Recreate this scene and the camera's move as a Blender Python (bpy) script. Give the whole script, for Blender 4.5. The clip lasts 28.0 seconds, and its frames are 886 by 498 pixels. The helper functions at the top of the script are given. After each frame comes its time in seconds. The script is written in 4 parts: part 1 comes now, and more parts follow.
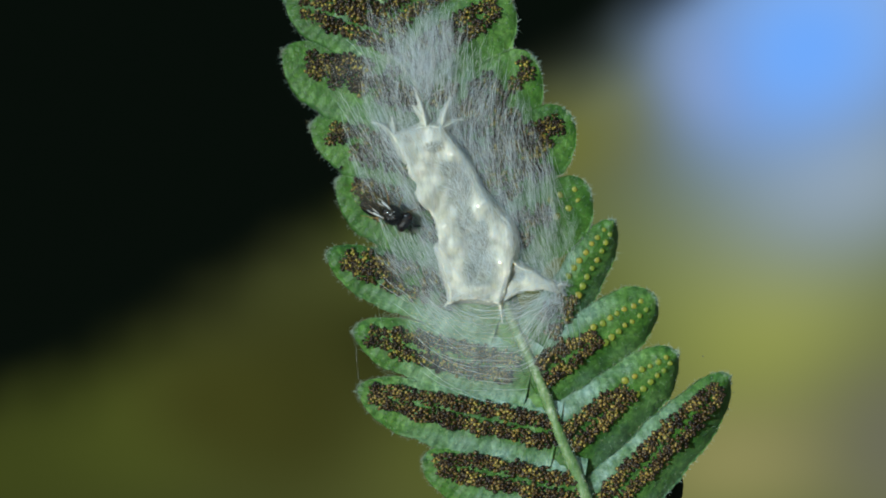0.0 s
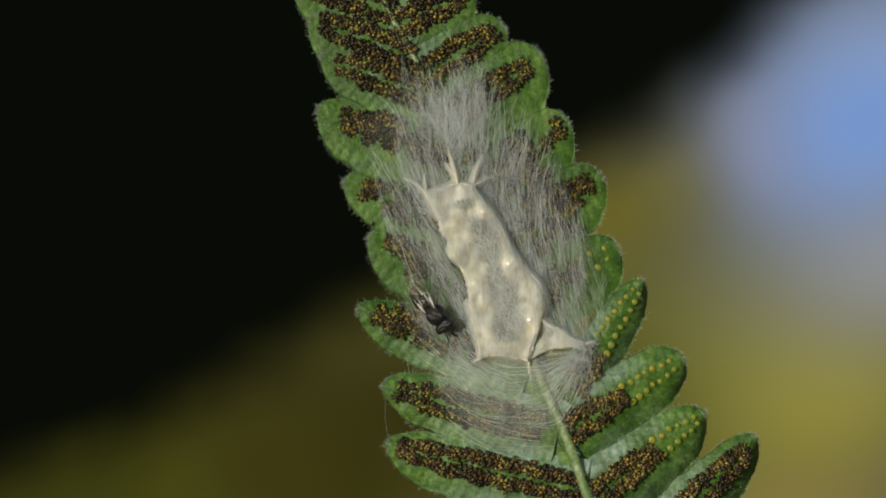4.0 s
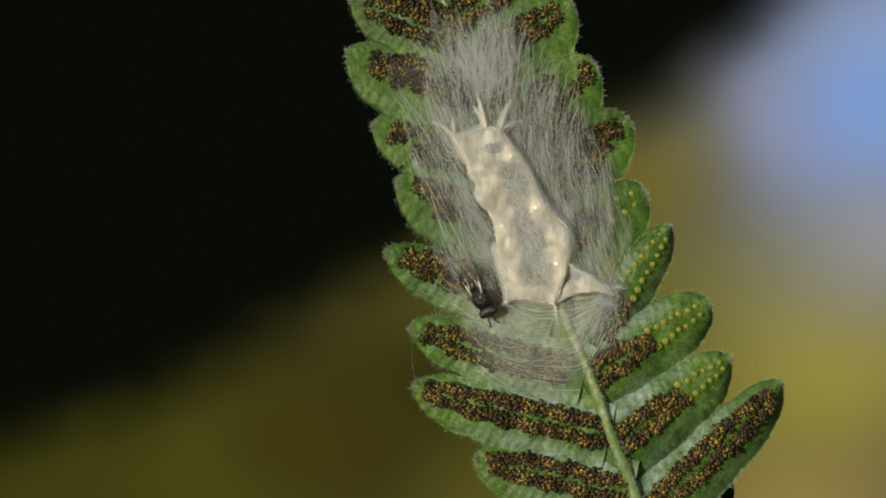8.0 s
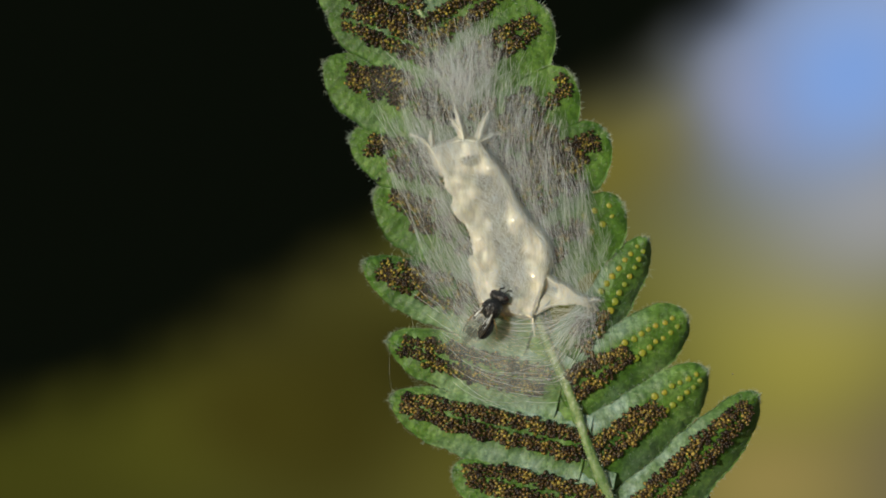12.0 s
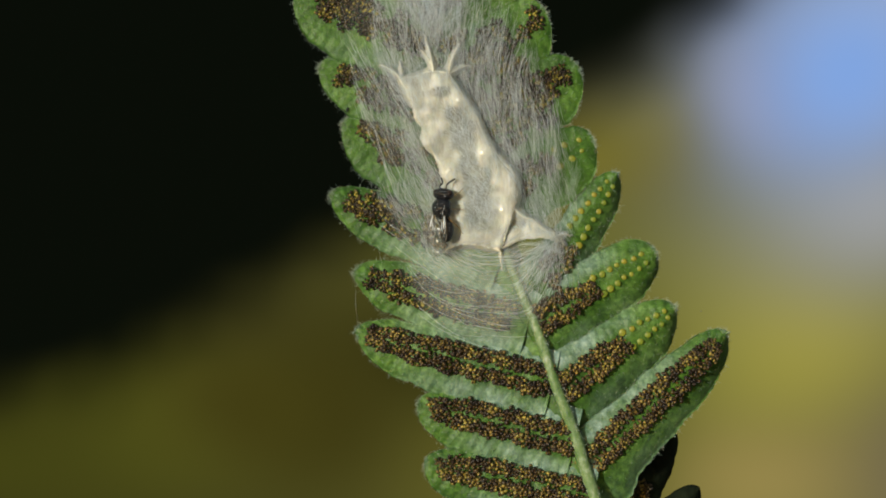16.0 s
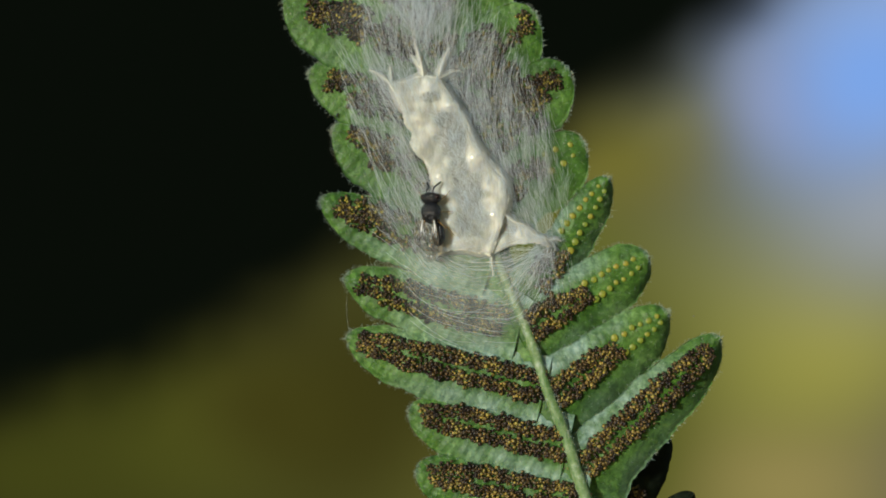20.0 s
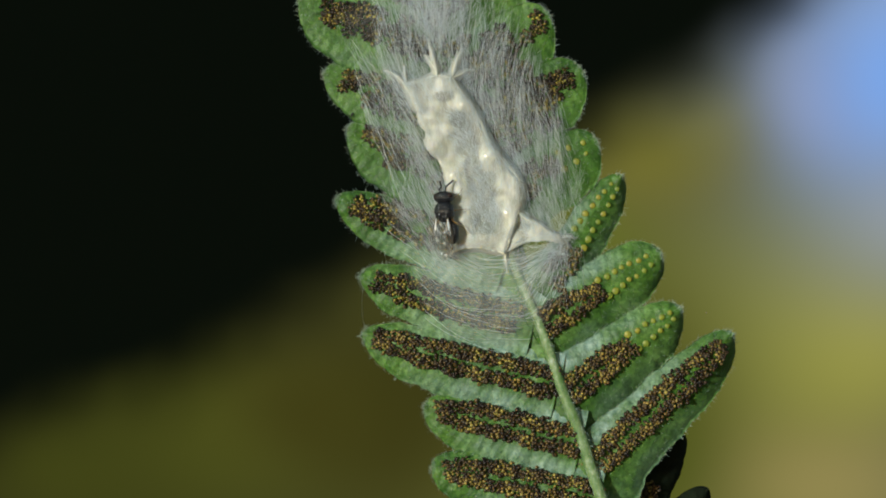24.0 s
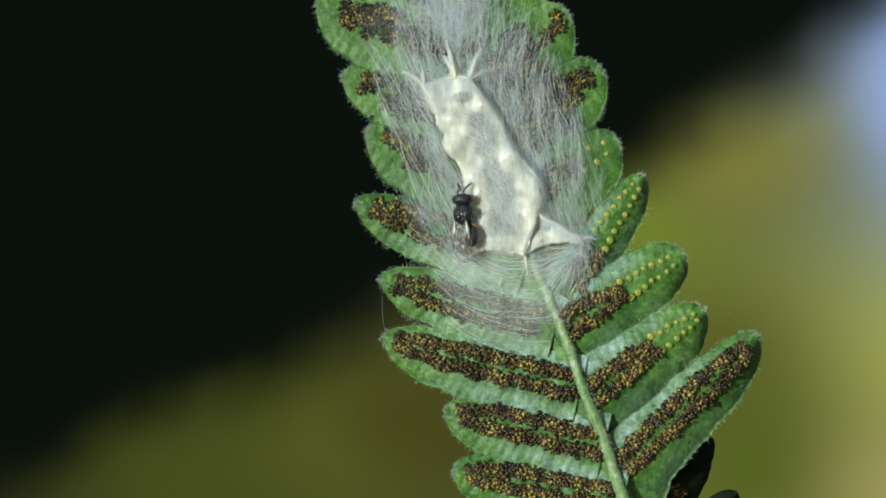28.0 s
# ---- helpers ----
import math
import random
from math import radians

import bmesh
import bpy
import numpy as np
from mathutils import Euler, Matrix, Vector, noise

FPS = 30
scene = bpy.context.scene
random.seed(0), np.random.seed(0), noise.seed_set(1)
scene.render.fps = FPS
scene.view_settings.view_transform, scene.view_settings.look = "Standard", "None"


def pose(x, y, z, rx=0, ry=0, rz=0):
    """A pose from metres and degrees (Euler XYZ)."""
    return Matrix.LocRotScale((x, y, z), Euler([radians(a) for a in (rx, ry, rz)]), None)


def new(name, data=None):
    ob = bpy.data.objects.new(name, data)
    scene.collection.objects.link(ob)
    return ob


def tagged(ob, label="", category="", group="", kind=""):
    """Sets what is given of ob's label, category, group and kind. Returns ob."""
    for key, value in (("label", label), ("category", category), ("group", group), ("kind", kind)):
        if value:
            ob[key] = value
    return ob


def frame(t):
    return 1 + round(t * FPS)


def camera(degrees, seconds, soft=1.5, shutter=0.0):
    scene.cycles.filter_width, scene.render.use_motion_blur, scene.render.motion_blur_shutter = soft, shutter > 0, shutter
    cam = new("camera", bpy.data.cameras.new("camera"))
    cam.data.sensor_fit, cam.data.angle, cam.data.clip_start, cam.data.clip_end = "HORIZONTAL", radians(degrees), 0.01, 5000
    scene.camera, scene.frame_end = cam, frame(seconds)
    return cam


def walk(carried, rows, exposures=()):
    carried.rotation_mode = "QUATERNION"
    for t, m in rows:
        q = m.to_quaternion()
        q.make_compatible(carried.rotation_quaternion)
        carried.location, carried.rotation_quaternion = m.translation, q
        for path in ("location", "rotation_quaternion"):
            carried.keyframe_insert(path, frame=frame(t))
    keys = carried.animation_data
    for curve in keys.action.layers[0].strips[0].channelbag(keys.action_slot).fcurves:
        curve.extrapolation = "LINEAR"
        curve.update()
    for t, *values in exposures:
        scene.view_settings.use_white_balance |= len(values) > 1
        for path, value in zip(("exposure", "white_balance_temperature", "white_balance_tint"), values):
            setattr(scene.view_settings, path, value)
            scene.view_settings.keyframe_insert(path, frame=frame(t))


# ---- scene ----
cam = camera(24, 28.0, soft=1.8)
PATH = [
    (0, pose(-0.002011, -0.056348, 0.001950, 89.377, 1.969, -1.885)),
    (0.5, pose(-0.002855, -0.056230, 0.001960, 89.532, 2.007, -1.724)),
    (1, pose(-0.002516, -0.056309, 0.001910, 89.686, 1.715, -1.563)),
    (1.5, pose(-0.002373, -0.056233, 0.002360, 89.921, 1.846, -1.245)),
    (2, pose(-0.002100, -0.056620, 0.002961, 90.154, 1.555, -0.927)),
    (2.5, pose(-0.001622, -0.056712, 0.002597, 90.464, 1.698, -0.609)),
    (4.5, pose(-0.001257, -0.057026, 0.001365, 91.550, 0.938, -0.289)),
    (5, pose(-0.001238, -0.057288, 0.001195, 91.708, 0.981, -0.437)),
    (5.5, pose(-0.000430, -0.056730, 0.001304, 91.320, 1.352, -0.280)),
    (6, pose(-0.001059, -0.056414, 0.000070, 90.929, 0.555, -0.149)),
    (6.5, pose(-0.001545, -0.056649, 0.001386, 90.775, 0.672, -0.070)),
    (7, pose(-0.001731, -0.056976, 0.001223, 90.621, 0.803, 0.008)),
    (7.5, pose(-0.001918, -0.056951, 0.001247, 90.621, 1.049, 0.009)),
    (8, pose(-0.001741, -0.057026, 0.000750, 90.618, 0.623, 0.004)),
    (8.5, pose(-0.000960, -0.056656, 0.000308, 90.541, 0.804, -0.150)),
    (9, pose(-0.000789, -0.056852, 0.001389, 90.465, 0.788, -0.306)),
    (9.5, pose(-0.000884, -0.057019, 0.001348, 90.154, 0.507, -0.467)),
    (10, pose(-0.001516, -0.056797, 0.001348, 89.843, 0.801, -0.624)),
    (10.5, pose(-0.001789, -0.056836, 0.001770, 89.610, 0.611, -0.782)),
    (11, pose(-0.000994, -0.056609, 0.000801, 89.378, 1.069, -0.944)),
    (11.5, pose(-0.001887, -0.057029, 0.002002, 89.689, 0.748, -0.780)),
    (13.5, pose(-0.001703, -0.056741, 0.000877, 89.999, 0.475, -0.777)),
    (14, pose(-0.001002, -0.056843, 0.001342, 89.998, 0.145, -0.729)),
    (14.5, pose(-0.000266, -0.057037, 0.000549, 89.999, 0.466, -0.676)),
    (15, pose(-0.000373, -0.057307, 0.001248, 90.000, 0.293, -0.622)),
    (15.5, pose(-0.000694, -0.057447, 0.000247, 89.923, 0.278, -0.699)),
    (16, pose(-0.001019, -0.056664, 0.000007, 89.841, -0.193, -0.781)),
    (16.5, pose(-0.001276, -0.057323, 0.000510, 90.076, -0.042, -0.933)),
    (17, pose(-0.000391, -0.057448, 0.000625, 90.310, 0.221, -1.087)),
    (17.5, pose(-0.000539, -0.057473, 0.001399, 90.155, 0.351, -0.930)),
    (18, pose(-0.000722, -0.057027, -0.000064, 90.001, -0.038, -0.777)),
    (18.5, pose(-0.000791, -0.057686, 0.000496, 89.999, -0.313, -0.779)),
    (19, pose(-0.000889, -0.058514, 0.000530, 90.000, -0.544, -0.779)),
    (19.5, pose(0.000366, -0.056803, 0.000141, 90.000, -0.257, -0.390)),
    (20, pose(0.000000, -0.056456, 0.000000, 90.000, -0.000, 0.000)),
    (20.5, pose(-0.000028, -0.056393, 0.000020, 89.999, -0.187, -0.002)),
    (21, pose(0.000163, -0.056353, 0.000177, 89.999, -0.333, -0.001)),
    (21.5, pose(0.000019, -0.056817, -0.000534, 90.000, -0.152, 0.001)),
    (23.5, pose(0.000534, -0.057024, 0.000132, 90.000, 0.343, 0.776)),
    (24, pose(0.000691, -0.056998, -0.000057, 90.000, 0.216, 1.086)),
    (24.5, pose(0.002630, -0.057664, 0.000357, 90.000, 0.204, 1.707)),
    (25, pose(0.006738, -0.057335, 0.002180, 90.933, 1.752, 3.911)),
    (25.5, pose(0.004979, -0.058146, 0.000578, 90.622, 1.186, 3.737)),
    (26, pose(0.001313, -0.055889, -0.001012, 90.156, 0.490, 3.105)),
    (26.5, pose(0.001454, -0.054095, -0.001810, 89.690, 0.045, 2.948)),
    (27, pose(0.001528, -0.055101, 0.000092, 90.155, 0.241, 3.412)),
    (27.5, pose(0.003684, -0.055263, -0.001145, 90.155, 0.084, 3.645)),
    (28, pose(0.002893, -0.056515, -0.000149, 90.156, 0.613, 3.879)),
]

EXPOSURES = [(0.0, 0.05, 5250, -10), (1.0, -0.27, 5150, -11), (2.5, -0.29, 5350, -10), (4.5, -0.3, 7050, 1), (9.0, -0.18, 7150, 3), (11.5, -0.1, 6800, 0),
             (17.0, 0.0, 6800, -2), (20.0, 0.0, 6200, -3), (24.0, 0.0, 6100, -5), (25.0, -0.18, 6500, -11), (26.0, -0.08, 6150, -12), (26.5, 0.12, 6050, -11), (27.0, 0.33, 5800, -9), (28.0, 0.38, 5650, -9)]
walk(cam, PATH, EXPOSURES)

# ---------------------------------------------------------------- light
SUN_WAY = Vector((0.53, 0.84, -0.10)).normalized()
world = bpy.data.worlds.new("sky")
scene.world = world
world.use_nodes = True
sky = world.node_tree.nodes.new("ShaderNodeTexSky")
sky.sky_type = "NISHITA"
sky.sun_disc = False
sky.sun_elevation = math.asin(-SUN_WAY.z)
sky.sun_rotation = math.atan2(-SUN_WAY.x, -SUN_WAY.y)
world.node_tree.links.new(sky.outputs[0], world.node_tree.nodes["Background"].inputs[0])
world.node_tree.nodes["Background"].inputs[1].default_value = 0.11
sun = new("sun", bpy.data.lights.new("sun", "SUN"))
sun.data.energy, sun.data.angle, sun.data.color = 2.8, radians(3.0), (0.96, 0.965, 0.95)
sun.rotation_mode = "QUATERNION"
sun.rotation_quaternion = SUN_WAY.to_track_quat("-Z", "Y")

MM = 0.001


# ---------------------------------------------------------------- materials
def material(name):
    m = bpy.data.materials.new(name)
    m.use_nodes = True
    return m, m.node_tree, m.node_tree.nodes["Principled BSDF"]


def node(tree, kind, **values):
    n = tree.nodes.new(kind)
    for key, value in values.items():
        n.inputs[key.replace("_", " ")].default_value = value
    return n


def noise_of(tree, scale, detail=3.0, rough=0.6, stretch=None):
    c = tree.nodes.new("ShaderNodeTexCoord")
    n = node(tree, "ShaderNodeTexNoise", Scale=scale, Detail=detail, Roughness=rough)
    if stretch:
        mp = tree.nodes.new("ShaderNodeMapping")
        mp.inputs["Scale"].default_value = stretch
        tree.links.new(c.outputs["Object"], mp.inputs["Vector"])
        tree.links.new(mp.outputs[0], n.inputs["Vector"])
    else:
        tree.links.new(c.outputs["Object"], n.inputs["Vector"])
    return n.outputs["Fac"]


def ramp(tree, fac, *stops):
    r = tree.nodes.new("ShaderNodeValToRGB")
    r.color_ramp.elements[0].position, r.color_ramp.elements[0].color = stops[0][0], (*stops[0][1], 1)
    r.color_ramp.elements[1].position, r.color_ramp.elements[1].color = stops[-1][0], (*stops[-1][1], 1)
    for at, colour in stops[1:-1]:
        e = r.color_ramp.elements.new(at)
        e.color = (*colour, 1)
    tree.links.new(fac, r.inputs[0])
    return r.outputs[0]


def blend(tree, fac, a, b, how="MIX"):
    m = tree.nodes.new("ShaderNodeMix")
    m.data_type, m.blend_type = "RGBA", how
    for value, slot in ((fac, m.inputs[0]), (a, m.inputs[6]), (b, m.inputs[7])):
        if isinstance(value, (int, float)):
            slot.default_value = value
        elif isinstance(value, tuple):
            slot.default_value = (*value, 1)
        else:
            tree.links.new(value, slot)
    return m.outputs[2]


def bump(tree, shader, height, distance, strength=0.6):
    b = node(tree, "ShaderNodeBump", Strength=strength, Distance=distance)
    tree.links.new(height, b.inputs["Height"])
    tree.links.new(b.outputs[0], shader.inputs["Normal"])


def through_light(tree, shader, colour, amount):
    """Lets part of the light pass through a thin blade."""
    t = tree.nodes.new("ShaderNodeBsdfTranslucent")
    if isinstance(colour, tuple):
        t.inputs[0].default_value = (*colour, 1)
    else:
        tree.links.new(colour, t.inputs[0])
    mix = node(tree, "ShaderNodeMixShader", Fac=amount)
    out = tree.nodes["Material Output"]
    tree.links.new(shader.outputs[0], mix.inputs[1])
    tree.links.new(t.outputs[0], mix.inputs[2])
    tree.links.new(mix.outputs[0], out.inputs["Surface"])


def leaf_material():
    m, t, p = material("fern_blade")
    broad = ramp(t, noise_of(t, 330, 4), (0.35, (0.050, 0.125, 0.012)), (0.50, (0.082, 0.180, 0.020)), (0.62, (0.125, 0.235, 0.045)), (0.72, (0.21, 0.32, 0.12)))
    grain = ramp(t, noise_of(t, 9000, 3, 0.7), (0.35, (0.55, 0.6, 0.5)), (0.65, (1.25, 1.3, 1.2)))
    fuzz = ramp(t, noise_of(t, 2600, 4, 0.7), (0.40, (0.72, 0.78, 0.66)), (0.62, (1.25, 1.2, 1.3)))
    colour = blend(t, 1.0, blend(t, 1.0, broad, grain, "MULTIPLY"), fuzz, "MULTIPLY")
    wax = t.nodes.new("ShaderNodeAttribute")
    wax.attribute_name = "bloom"
    patchy = ramp(t, noise_of(t, 1400, 4, 0.65), (0.38, (0.25, 0.25, 0.25)), (0.60, (1, 1, 1)))
    k = t.nodes.new("ShaderNodeMath")
    k.operation = "MULTIPLY"
    t.links.new(wax.outputs["Fac"], k.inputs[0])
    t.links.new(patchy, k.inputs[1])
    colour = blend(t, k.outputs[0], colour, ramp(t, noise_of(t, 9000, 3), (0.35, (0.28, 0.42, 0.37)), (0.65, (0.52, 0.66, 0.61))))
    t.links.new(colour, p.inputs["Base Color"])
    p.inputs["Roughness"].default_value = 0.5
    p.inputs["Specular IOR Level"].default_value = 0.45
    p.inputs["Sheen Weight"].default_value = 0.1
    bump(t, p, noise_of(t, 7000, 3, 0.6), 0.00005, 0.7)
    through_light(t, p, (0.10, 0.25, 0.03), 0.18)
    return m


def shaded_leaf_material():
    # near-black, dull base colour paints the shade these lobes stand in
    m, t, p = material("painted_shade_blade")
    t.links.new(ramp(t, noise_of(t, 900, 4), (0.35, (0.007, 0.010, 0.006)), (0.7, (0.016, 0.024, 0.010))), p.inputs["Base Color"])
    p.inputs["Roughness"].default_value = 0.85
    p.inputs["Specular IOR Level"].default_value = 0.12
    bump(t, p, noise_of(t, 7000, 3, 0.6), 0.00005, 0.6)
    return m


def rib_material():
    m, t, p = material("fern_midrib")
    t.links.new(ramp(t, noise_of(t, 3800, 5, 0.7), (0.35, (0.10, 0.19, 0.05)), (0.52, (0.19, 0.28, 0.11)), (0.70, (0.50, 0.56, 0.44))), p.inputs["Base Color"])
    p.inputs["Roughness"].default_value = 0.45
    bump(t, p, noise_of(t, 6000, 3), 0.00004, 0.6)
    return m


def case_material(name, stops, spread):
    """Spore cases: the colour of each case and of each heap vary."""
    m, t, p = material(name)
    g = t.nodes.new("ShaderNodeNewGeometry")
    c = ramp(t, g.outputs["Random Per Island"], *stops)
    i = t.nodes.new("ShaderNodeObjectInfo")
    c = blend(t, 1.0, c, ramp(t, i.outputs["Random"], *spread), "MULTIPLY")
    n = ramp(t, noise_of(t, 26000, 2), (0.3, (0.75, 0.75, 0.75)), (0.7, (1.15, 1.15, 1.15)))
    t.links.new(blend(t, 1.0, c, n, "MULTIPLY"), p.inputs["Base Color"])
    p.inputs["Roughness"].default_value = 0.38
    return m


def sorus_material():
    m, t, p = material("young_sorus")
    i = t.nodes.new("ShaderNodeObjectInfo")
    c = ramp(t, i.outputs["Random"], (0.0, (0.19, 0.25, 0.025)), (0.7, (0.28, 0.29, 0.028)), (1.0, (0.33, 0.29, 0.03)))
    n = ramp(t, noise_of(t, 14000, 2), (0.3, (0.7, 0.7, 0.7)), (0.7, (1.1, 1.1, 1.1)))
    t.links.new(blend(t, 1.0, c, n, "MULTIPLY"), p.inputs["Base Color"])
    p.inputs["Roughness"].default_value = 0.4
    return m


def silk_material(name, dark, pale, scale, passing=0.3, gloss=0.45):
    m, t, p = material(name)
    c = ramp(t, noise_of(t, scale, 4, 0.6), (0.36, dark), (0.58, pale))
    t.links.new(c, p.inputs["Base Color"])
    p.inputs["Roughness"].default_value = gloss
    p.inputs["Specular IOR Level"].default_value = 0.5
    bump(t, p, noise_of(t, 5000, 4, 0.65), 0.00006, 0.5)
    through_light(t, p, pale, passing)
    return m


def membrane_material():
    m, t, p = material("cocoon_membrane")
    a = t.nodes.new("ShaderNodeAttribute")
    a.attribute_name = "thin"
    cream = ramp(t, noise_of(t, 2200, 4, 0.6), (0.35, (0.88, 0.83, 0.69)), (0.65, (0.97, 0.94, 0.84)))
    fibres = ramp(t, noise_of(t, 6000, 3, 0.6, (1, 1, 0.25)), (0.35, (0.50, 0.50, 0.44)), (0.65, (0.82, 0.83, 0.78)))
    streak = ramp(t, noise_of(t, 11000, 4, 0.7, (1, 1, 0.16)), (0.32, (0.80, 0.79, 0.76)), (0.62, (1.06, 1.06, 1.05)))
    c = blend(t, 1.0, blend(t, a.outputs["Fac"], cream, fibres), streak, "MULTIPLY")
    t.links.new(c, p.inputs["Base Color"])
    p.inputs["Roughness"].default_value = 0.42
    see = t.nodes.new("ShaderNodeMath")
    see.operation = "MULTIPLY_ADD"
    t.links.new(a.outputs["Fac"], see.inputs[0])
    see.inputs[1].default_value, see.inputs[2].default_value = -0.55, 1.0
    t.links.new(see.outputs[0], p.inputs["Alpha"])
    p.inputs["Subsurface Weight"].default_value = 0.3
    p.inputs["Subsurface Radius"].default_value = (1.0, 0.80, 0.22)
    p.inputs["Subsurface Scale"].default_value = 0.00015
    bump(t, p, noise_of(t, 9000, 5, 0.7, (1, 1, 0.22)), 0.00004, 0.55)
    through_light(t, p, c, 0.2)
    return m


def strand_material():
    m, t, p = material("silk_strand")
    g = t.nodes.new("ShaderNodeNewGeometry")
    c = ramp(t, g.outputs["Random Per Island"], (0.0, (0.72, 0.80, 0.88)), (0.5, (0.88, 0.94, 0.98)), (1.0, (0.97, 0.98, 0.98)))
    t.links.new(c, p.inputs["Base Color"])
    p.inputs["Roughness"].default_value = 0.35
    through_light(t, p, (0.95, 0.97, 0.98), 0.3)
    return m


def film_material():
    """A veil of silk too fine to tell its threads: white where it lies, see-through by its density."""
    m, t, p = material("silk_veil")
    a = t.nodes.new("ShaderNodeAttribute")
    a.attribute_name = "cover"
    n = ramp(t, noise_of(t, 1500, 5, 0.7, (1.6, 1, 0.5)), (0.3, (0.35, 0.35, 0.35)), (0.7, (1, 1, 1)))
    k = t.nodes.new("ShaderNodeMath")
    k.operation = "MULTIPLY"
    t.links.new(n, k.inputs[0])
    t.links.new(a.outputs["Fac"], k.inputs[1])
    t.links.new(k.outputs[0], p.inputs["Alpha"])
    p.inputs["Base Color"].default_value = (0.72, 0.76, 0.70, 1)
    p.inputs["Roughness"].default_value = 0.6
    return m


def chitin_material():
    m, t, p = material("black_chitin")
    t.links.new(ramp(t, noise_of(t, 16000, 3), (0.3, (0.004, 0.004, 0.006)), (0.7, (0.018, 0.018, 0.024))), p.inputs["Base Color"])
    p.inputs["Roughness"].default_value = 0.2
    p.inputs["Coat Weight"].default_value = 0.25
    v = node(t, "ShaderNodeTexVoronoi", Scale=26000)
    c = t.nodes.new("ShaderNodeTexCoord")
    t.links.new(c.outputs["Object"], v.inputs["Vector"])
    bump(t, p, v.outputs["Distance"], 0.00003, 0.8)
    return m


def plain_material(name, colour, rough=0.4, spread=0.25, scale=9000, passing=0.0):
    m, t, p = material(name)
    lo, hi = tuple(c * (1 - spread) for c in colour), tuple(c * (1 + spread) for c in colour)
    t.links.new(ramp(t, noise_of(t, scale, 3), (0.3, lo), (0.7, hi)), p.inputs["Base Color"])
    p.inputs["Roughness"].default_value = rough
    if passing:
        through_light(t, p, colour, passing)
    return m


def wing_material():
    m, t, p = material("wing_membrane")
    p.inputs["Base Color"].default_value = (0.10, 0.085, 0.06, 1)
    p.inputs["Roughness"].default_value = 0.18
    p.inputs["Specular IOR Level"].default_value = 1.0
    p.inputs["Alpha"].default_value = 0.3
    bump(t, p, noise_of(t, 4000, 2), 0.00012, 0.9)
    return m


def backdrop_material():
    """Far foliage, deep shade and sky, all out of focus: glowing patches of painted light on a dark ground (places in
    metres).
    """
    m, t, p = material("glowing_distance")
    t.nodes.remove(p)
    c = t.nodes.new("ShaderNodeTexCoord")
    split = t.nodes.new("ShaderNodeSeparateXYZ")
    t.links.new(c.outputs["Object"], split.inputs[0])

    def maths(how, a, b=0.0, d=0.0):
        n = t.nodes.new("ShaderNodeMath")
        n.operation = how
        for k, v in enumerate((a, b, d)):
            if isinstance(v, (int, float)):
                n.inputs[k].default_value = v
            else:
                t.links.new(v, n.inputs[k])
        return n.outputs[0]

    def patch(x, z, wide, high, turn=0.0):
        """1 at its middle, falling off like a bell."""
        dx, dz = maths("SUBTRACT", split.outputs[0], x), maths("SUBTRACT", split.outputs[2], z)
        ca, sa = math.cos(radians(turn)), math.sin(radians(turn))
        a = maths("DIVIDE", maths("MULTIPLY_ADD", dx, ca, maths("MULTIPLY", dz, sa)), wide)
        b = maths("DIVIDE", maths("MULTIPLY_ADD", dz, ca, maths("MULTIPLY", dx, -sa)), high)
        r = maths("MULTIPLY_ADD", a, a, maths("MULTIPLY", b, b))
        return maths("EXPONENT", maths("MULTIPLY", r, -1.0))

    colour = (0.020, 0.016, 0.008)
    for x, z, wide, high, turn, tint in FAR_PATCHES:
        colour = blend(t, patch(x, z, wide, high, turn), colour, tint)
    # shade painted into the colour: its near edge runs slantwise across the picture
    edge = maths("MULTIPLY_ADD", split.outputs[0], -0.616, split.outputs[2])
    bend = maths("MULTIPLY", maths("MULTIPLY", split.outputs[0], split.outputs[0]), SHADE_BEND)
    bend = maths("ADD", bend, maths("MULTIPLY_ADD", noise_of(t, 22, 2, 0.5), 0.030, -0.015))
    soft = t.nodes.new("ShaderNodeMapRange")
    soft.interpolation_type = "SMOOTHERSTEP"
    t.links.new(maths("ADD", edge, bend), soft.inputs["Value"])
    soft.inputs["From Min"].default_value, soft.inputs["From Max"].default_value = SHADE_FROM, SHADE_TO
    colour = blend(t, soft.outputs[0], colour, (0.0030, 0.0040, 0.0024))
    # the sheet glows by itself, though it is no lamp
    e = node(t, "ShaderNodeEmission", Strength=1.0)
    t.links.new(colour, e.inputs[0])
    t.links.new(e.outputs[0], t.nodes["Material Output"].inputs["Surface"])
    return m


# ---------------------------------------------------------------- mesh tools
def part(name, mesh, mat, parent=None, label="", kind=""):
    """Links a mesh (bmesh or verts and faces, in millimetres) as one object, under parent if given."""
    data = bpy.data.meshes.new(name)
    if isinstance(mesh, tuple):
        data.from_pydata((np.asarray(mesh[0], float).reshape(-1, 3) * MM).tolist(), [], mesh[1])
    else:
        bmesh.ops.scale(mesh, vec=(MM, MM, MM), verts=mesh.verts)
        bmesh.ops.recalc_face_normals(mesh, faces=mesh.faces)
        mesh.to_mesh(data)
        mesh.free()
    data.polygons.foreach_set("use_smooth", [True] * len(data.polygons))
    data.materials.append(mat)
    ob = new(name, data)
    if parent:
        ob.parent = parent
    return tagged(ob, label=label, kind=kind)


def thing(name, label, category, group="", kind=""):
    return tagged(new(name), label, category, group, kind)


